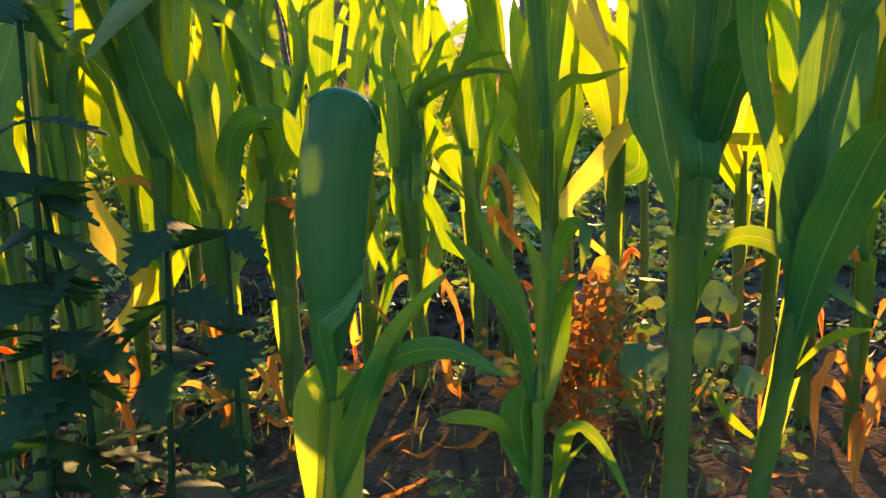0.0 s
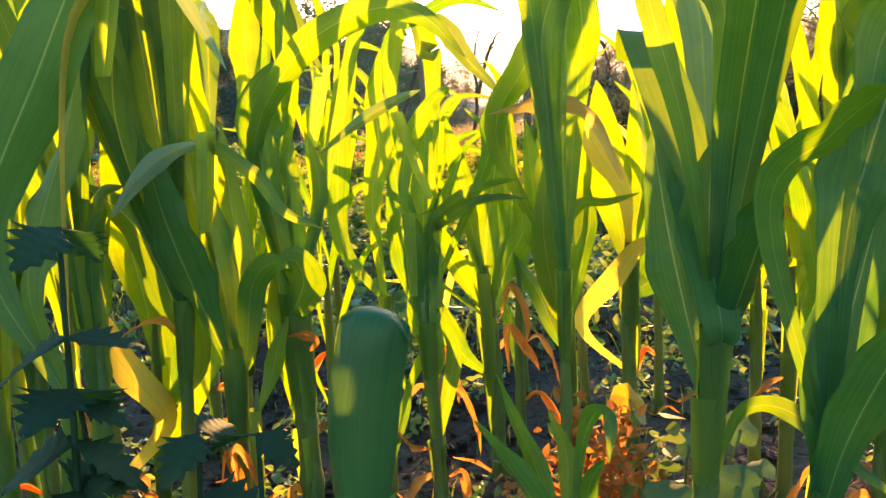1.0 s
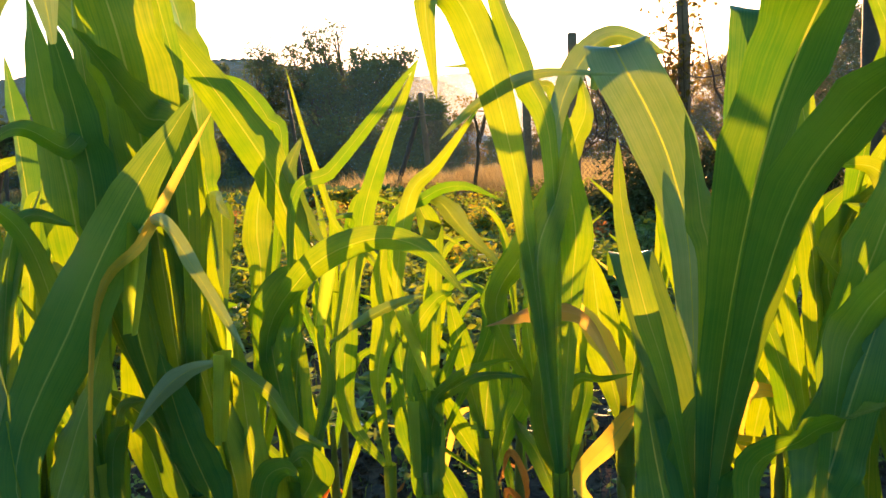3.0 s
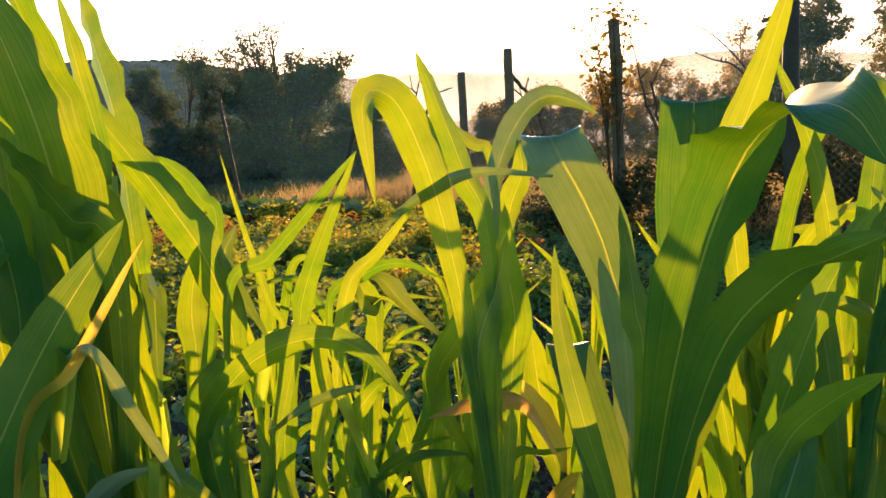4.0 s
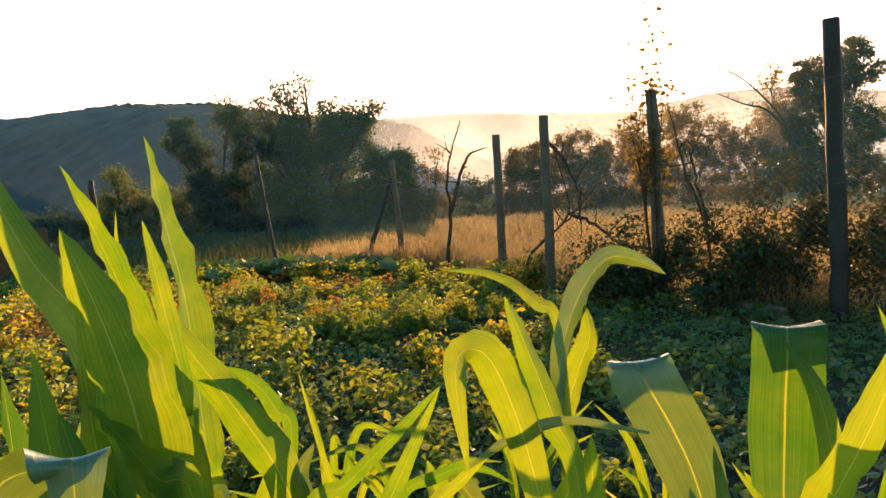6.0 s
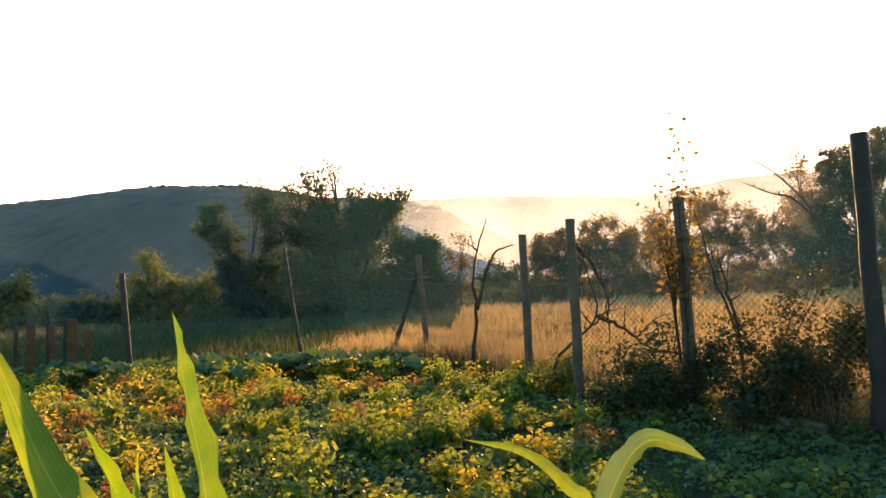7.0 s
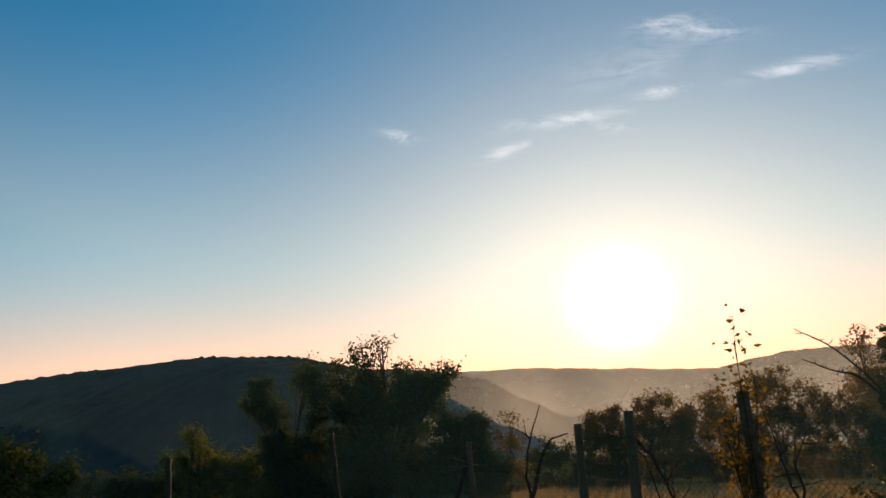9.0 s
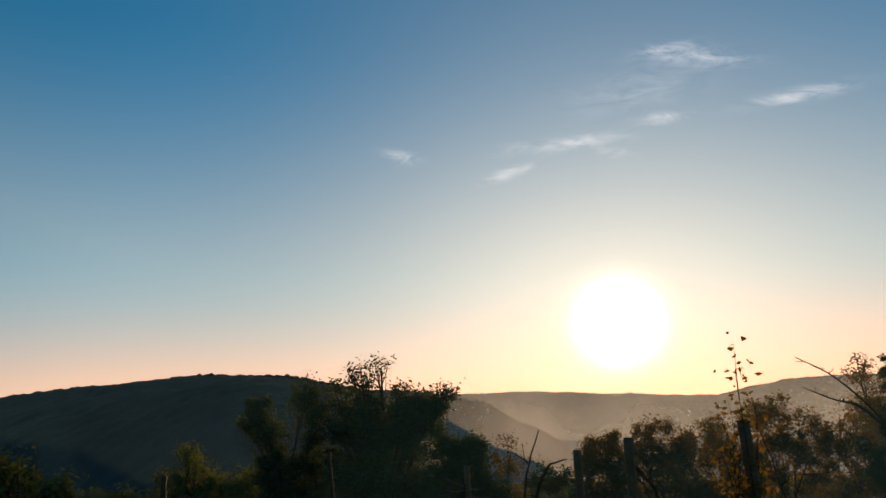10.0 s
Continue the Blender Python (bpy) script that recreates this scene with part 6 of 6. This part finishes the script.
for k, (x, wide, tall, lean) in enumerate(((-7.28, 0.17, 0.98, 0.03), (-7.05, 0.13, 0.80, 0.12), (-7.62, 0.12, 0.86, -0.02), (-8.02, 0.15, 0.92, 0.01))):
    old_board((x, 12.35, 0.0), wide, tall, lean, 120 + k)


def fence_panel(a, b, height, pitch=0.065, wire=0.0026):
    """Chain link between two posts: two sets of slanting wires and three line wires."""
    a, b = Vector(a), Vector(b)
    flat = Vector((b.x - a.x, b.y - a.y, 0))
    L, d = flat.length, flat.normalized()
    ob = thing("wire_fence", a, "rusty chain-link fence panel strung between the posts", "wire fence", "fence panels")
    pieces = []
    H = height
    k = -H
    while k < L:
        for sgn in (1, -1):
            s0, s1 = k, k + H
            lo, hi = max(0.0, s0), min(L, s1)
            if hi - lo > 0.01:
                za, zb = (lo - s0), (hi - s0)
                if sgn < 0:
                    za, zb = H - za, H - zb
                p, q = d * lo + Vector((0, 0, za + 0.06)), d * hi + Vector((0, 0, zb + 0.06))
                m = (p + q) / 2 + Vector((0.004 * sgn, 0.006 * sgn, 0))
                pieces.append(tube([p, m, q], [wire] * 3, 3, cap=False))
        k += pitch
    part("chain_link", mesh_of("chain_link", *joined(pieces), [WIRE]), ob)
    for h in (0.06, H * 0.5, H + 0.06):
        pts = [d * (L * i / 8) + Vector((0, 0, h - 0.02 * math.sin(math.pi * i / 8))) for i in range(9)]
        part("line_wire", mesh_of("line_wire", *tube(pts, [0.002] * 9, 5), [WIRE]), ob)


for (a, _, _), (b, _, _) in zip(POSTS, POSTS[1:]):
    fence_panel(a, b, 1.25)
fence_panel(POSTS[-1][0], (4.6, 4.4, 0.0), 1.25)


def branch(name, label, category, runs, radius, seed, forks=6, mat=None):
    """A bare crooked branch or dead sapling with side twigs."""
    rng = random.Random(seed)
    base = Vector(runs[0][0])
    ob = thing(name, base, label, category)
    for j, run in enumerate(runs):
        pts = spline([Vector(p) - base for p in run], 16)
        pts = [p + Vector((rng.gauss(0, 0.010), rng.gauss(0, 0.010), rng.gauss(0, 0.006))) for p in pts]
        limb = part("branch" if j else "stem", mesh_of("branch", *tube(pts, [radius * (1 - 0.75 * k / 15) for k in range(16)], 7), [mat or BARK]), ob)
        for q in range(forks):
            i = rng.randrange(4, 15)
            e = pts[i] + Vector((rng.gauss(0, 0.22), rng.gauss(0, 0.15), rng.uniform(0.0, 0.3)))
            mid = pts[i].lerp(e, 0.5) + Vector((rng.gauss(0, 0.04), 0, rng.gauss(0, 0.04)))
            twig = tube(spline([pts[i], mid, e], 6), [radius * 0.4 * (1 - 0.8 * k / 5) + 0.001 for k in range(6)], 5)
            part("twig", mesh_of("twig", *twig, [mat or BARK]), limb)
    return ob


branch("dead_sapling", "bare forked dead sapling by the fence", "sapling",
       [((-0.32, 11.0, 0), (-0.22, 11.0, 0.9), (-0.25, 11.0, 1.5), (-0.02, 11.0, 2.25)), ((-0.22, 11.0, 0.9), (-0.05, 11.0, 1.45), (0.10, 11.0, 1.75), (0.36, 11.0, 1.85))], 0.032, 90, 2)
branch("dead_branch", "bare crooked branches caught in the fence", "branch",
       [((0.55, 8.9, 0), (0.85, 8.7, 0.55), (1.2, 8.6, 0.9), (1.05, 8.6, 1.7)), ((1.2, 8.6, 0.9), (1.5, 8.5, 0.75), (1.8, 8.5, 0.5), (2.2, 8.4, 0.45)),
        ((0.95, 8.4, 1.75), (1.15, 8.4, 1.5), (1.3, 8.4, 1.1), (1.3, 8.4, 0.6))], 0.024, 91, 8)
branch("dead_branch", "pale dry stick tied across the slanting prop", "branch",
       [((-1.67, 12.55, 1.32), (-1.32, 12.55, 1.40), (-0.96, 12.55, 1.42))], 0.018, 94, 5, POSTWOOD)
branch("dead_sapling", "thin bare sapling leaning against the fence", "sapling",
       [((2.35, 7.0, 0), (2.28, 7.0, 0.7), (2.1, 7.1, 1.4), (2.0, 7.2, 2.0)), ((2.28, 7.0, 0.7), (2.22, 7.0, 1.1), (2.15, 7.0, 1.45), (2.3, 7.0, 1.75))], 0.02, 92, 4)
branch("dead_branch", "bare grey twigs reaching out of the thicket", "branch",
       [((16.8, 35.9, -1.1), (15.6, 35.9, 3.1), (13.8, 35.9, 5.4), (12.1, 35.9, 6.5)), ((15.6, 35.9, 3.1), (14.5, 35.9, 4.2), (13.5, 35.9, 4.5), (12.2, 35.9, 5.1))], 0.075, 93, 9)
log = thing("fallen_log", (2.0, 6.95, 0), "old grey log lying in the grass", "log")
v, f = tube(spline([Vector((0, 0, 0.02)), Vector((0.3, -0.30, 0.045)), Vector((0.72, -0.62, 0.03))], 10), [0.07, 0.075, 0.07, 0.07, 0.068, 0.066, 0.066, 0.062, 0.06, 0.055], 12, 0.08, random.Random(3))
part("trunk", mesh_of("trunk", v, f, [POSTWOOD]), log)

# ---- weeds at the camera's feet ----
def serrated(length, width, rng):
    """A broad leaf with coarse forward-pointing teeth and two side lobes, along +x."""
    verts, faces, uvs = [], [], []
    n = 18
    for k in range(n + 1):
        u = k / n
        lobe = 1.0 + 0.35 * math.exp(-((u - 0.30) / 0.10) ** 2)
        tooth = (0.62, 0.86, 1.12)[k % 3]
        w = width * 0.46 * math.sin(math.pi * min(1.0, u ** 0.8)) * lobe * tooth + 0.001
        droop = -0.14 * length * u * u
        for c in (-1, -0.5, 0, 0.5, 1):
            verts.append(Vector((length * u + abs(c) * 0.10 * length * (tooth - 0.8), c * w, droop + 0.20 * w * abs(c) - 0.05 * length * abs(c) ** 3)))
            uvs.append((c, u))
    for k in range(n):
        for c in range(4):
            a = k * 5 + c
            faces.append((a, a + 1, a + 6, a + 5))
    return verts, faces, uvs


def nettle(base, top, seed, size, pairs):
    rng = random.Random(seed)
    ob = thing("nettle", base, "dark green nettle with toothed leaves", "weed", "nettles before the corn")
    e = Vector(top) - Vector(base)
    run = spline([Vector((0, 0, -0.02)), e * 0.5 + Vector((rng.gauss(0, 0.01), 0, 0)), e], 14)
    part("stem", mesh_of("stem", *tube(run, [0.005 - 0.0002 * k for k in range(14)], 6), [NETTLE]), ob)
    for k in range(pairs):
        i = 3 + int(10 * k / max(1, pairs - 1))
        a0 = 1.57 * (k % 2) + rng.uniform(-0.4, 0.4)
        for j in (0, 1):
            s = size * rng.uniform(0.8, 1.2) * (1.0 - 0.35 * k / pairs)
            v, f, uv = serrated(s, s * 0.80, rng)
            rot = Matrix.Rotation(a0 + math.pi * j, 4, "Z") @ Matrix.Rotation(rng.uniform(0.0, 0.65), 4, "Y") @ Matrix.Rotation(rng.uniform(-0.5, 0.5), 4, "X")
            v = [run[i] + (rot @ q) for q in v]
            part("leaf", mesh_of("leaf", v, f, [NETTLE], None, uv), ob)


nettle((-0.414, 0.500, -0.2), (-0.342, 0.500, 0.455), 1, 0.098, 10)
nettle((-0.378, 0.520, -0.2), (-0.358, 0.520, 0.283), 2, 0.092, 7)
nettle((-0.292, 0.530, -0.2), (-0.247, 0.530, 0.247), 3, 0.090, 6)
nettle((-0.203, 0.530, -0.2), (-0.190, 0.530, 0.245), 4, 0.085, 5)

# withered weed between the stalks
rng = random.Random(21)
wither = thing("withered_weed", (0.20, 0.98, -0.2), "withered weed with rust-brown and yellow-green leaves", "weed")
tips = []
for k in range(12):
    e = Vector((rng.gauss(0, 0.07), rng.gauss(0, 0.05), rng.uniform(0.06, 0.27)))
    run = spline([Vector((0, 0, -0.01)), e * 0.5 + Vector((rng.gauss(0, 0.02), 0, 0.02)), e], 7)
    part("stem", mesh_of("stem", *tube(run, [0.004 - 0.0004 * i for i in range(7)], 5), [LEAF_BROWN]), wither)
    tips += run[3:]
v, f, uv = leaflets(rng, tips, 0.022, 0.030, 420, 0.8, True)
part("foliage", mesh_of("foliage", v, f, [CROP_RUST], None, uv, False), wither, "curled rust-brown leaves")
v, f, uv = leaflets(rng, [t + Vector((0.05, 0, 0.0)) for t in tips], 0.03, 0.042, 60, 0.5, True)
part("foliage", mesh_of("foliage", v, f, [WEED], None, uv, False), wither, "yellow-green leaves")

# clods and small weeds on the soil
rng = random.Random(31)
verts, faces = [], []
for k in range(5200):
    x, y = rng.uniform(-1.3, 1.5), rng.uniform(0.3, 2.6)
    r = 0.004 + 0.016 * rng.random() ** 3
    c = Vector((x, y, ground_height(x, y) + r * 0.2))
    o = len(verts)
    for lvl, (rr, zz) in enumerate(((1.0, -0.2), (0.8, 0.5))):
        for q in range(5):
            a = q * 1.2566 + lvl * 0.5
            verts.append(c + Vector((math.cos(a) * rr * r * rng.uniform(0.7, 1.3), math.sin(a) * rr * r * rng.uniform(0.7, 1.3), zz * r)))
    verts.append(c + Vector((0, 0, r * 0.8)))
    for q in range(5):
        n = (q + 1) % 5
        faces += [(o + q, o + n, o + 5 + n, o + 5 + q), (o + 5 + q, o + 5 + n, o + 10)]
tagged(new("soil_clods", mesh_of("soil_clods", verts, faces, [SOIL], smooth=False)), "crumbled clods of dark soil between the stalks", "soil", kind="stuff")

verts, faces, uvs = [], [], []
for k in range(520):
    x, y = rng.uniform(-1.2, 1.4), rng.uniform(0.45, 2.6)
    if noise.noise((x * 2.5, y * 2.5, 9)) < -0.05:
        continue
    c = Vector((x, y, ground_height(x, y)))
    v, f, uv = leaflets(rng, [c + Vector((rng.gauss(0, 0.02), rng.gauss(0, 0.02), rng.uniform(0.01, 0.07))) for _ in range(5)], 0.012, 0.024, 18, 0.3, True)
    o = len(verts)
    verts += v
    uvs += uv
    faces += [tuple(i + o for i in q) for q in f]
tagged(new("ground_weeds", mesh_of("ground_weeds", verts, faces, [WEED], None, uvs, False)), "small green weeds sprouting from the soil", "weeds", kind="stuff")
grass_field("sprouting_grass", "thin grass sprouting between the corn stalks", GRASS, 900, (-1.2, 1.4, 0.5, 2.6), 0.03, 0.12, 12, 0.002, 0.6,
            keep=lambda x, y, r: noise.noise((x * 2.0, y * 2.0, 5)) > 0.0)

# dead leaves lying about
litter_rng = random.Random(41)
verts, faces, slots, uvs = [], [], [], []
for k in range(55):
    x, y = litter_rng.uniform(-0.9, 1.1), litter_rng.uniform(0.5, 2.0)
    a = litter_rng.uniform(0, 6.28)
    L = litter_rng.uniform(0.05, 0.16)
    z = ground_height(x, y) + 0.012
    pts = [Vector((x + math.cos(a) * L * t, y + math.sin(a) * L * t, z + litter_rng.uniform(0, 0.035))) for t in (0, 0.35, 0.7, 1)]
    v, f, s, uv = blade("dry", litter_rng.uniform(0.008, 0.018), pts, litter_rng)
    o = len(verts)
    verts += v
    uvs += uv
    slots += s
    faces += [tuple(i + o for i in q) for q in f]
tagged(new("leaf_litter", mesh_of("leaf_litter", verts, faces, [LEAF_DRY, RIB_DRY], slots, uvs)), "dead orange corn leaves lying on the soil", "leaf litter", kind="stuff")


# a broad-leaved gourd seedling straggling between the stalks
gourd = thing("gourd_vine", (0.30, 0.96, -0.2), "straggling gourd vine with broad dull green leaves", "vine")
gourd_rng = random.Random(51)
stalks = []
for k, (x, y, z, r) in enumerate(((0.278, 0.900, -0.028, 0.050), (0.386, 0.920, -0.020, 0.046), (0.422, 0.860, -0.050, 0.036), (0.414, 1.000, 0.033, 0.042), (0.251, 1.050, 0.068, 0.040), (0.335, 1.000, 0.011, 0.036), (0.431, 0.960, -0.014, 0.030))):
    r *= 0.72
    c = Vector((x - 0.30, y - 0.96, z + 0.2))
    tilt = Euler((gourd_rng.uniform(0.5, 1.1), gourd_rng.uniform(-0.5, 0.5), gourd_rng.uniform(-0.6, 0.6))).to_matrix()
    verts, faces, uvs = [c], [], [(0, 0)]
    for rr in (0.35, 0.7, 1.0):
        for q in range(24):
            b = q * 6.283 / 24
            heart = (1 - 0.45 * math.exp(-((b - 4.71) / 0.35) ** 2)) * (1 + 0.06 * math.cos(7 * b) * rr)
            verts.append(c + tilt @ Vector((math.cos(b) * r * rr * heart, math.sin(b) * r * rr * heart, r * (0.22 * math.sin(3 * b + k) * rr * rr - 0.25 * rr * rr))))
            uvs.append((rr * math.cos(5 * b), rr))
    for ring in range(3):
        for q in range(24):
            n = (q + 1) % 24
            a0 = 1 + 24 * (ring - 1)
            faces.append((0, 1 + q, 1 + n) if ring == 0 else (a0 + q, a0 + 24 + q, a0 + 24 + n, a0 + n))
    part("leaf", mesh_of("leaf", verts, faces, [CROP_YELLOW if k == 4 else PUMPKIN], None, uvs), gourd, "yellowing leaf" if k == 4 else "")
    run = spline([Vector((0, 0, 0)), Vector((c.x * 0.5, c.y * 0.5, c.z * 0.35)), c], 8)
    part("stem", mesh_of("stem", *tube(run, [0.003] * 8, 5), [WEED]), gourd)
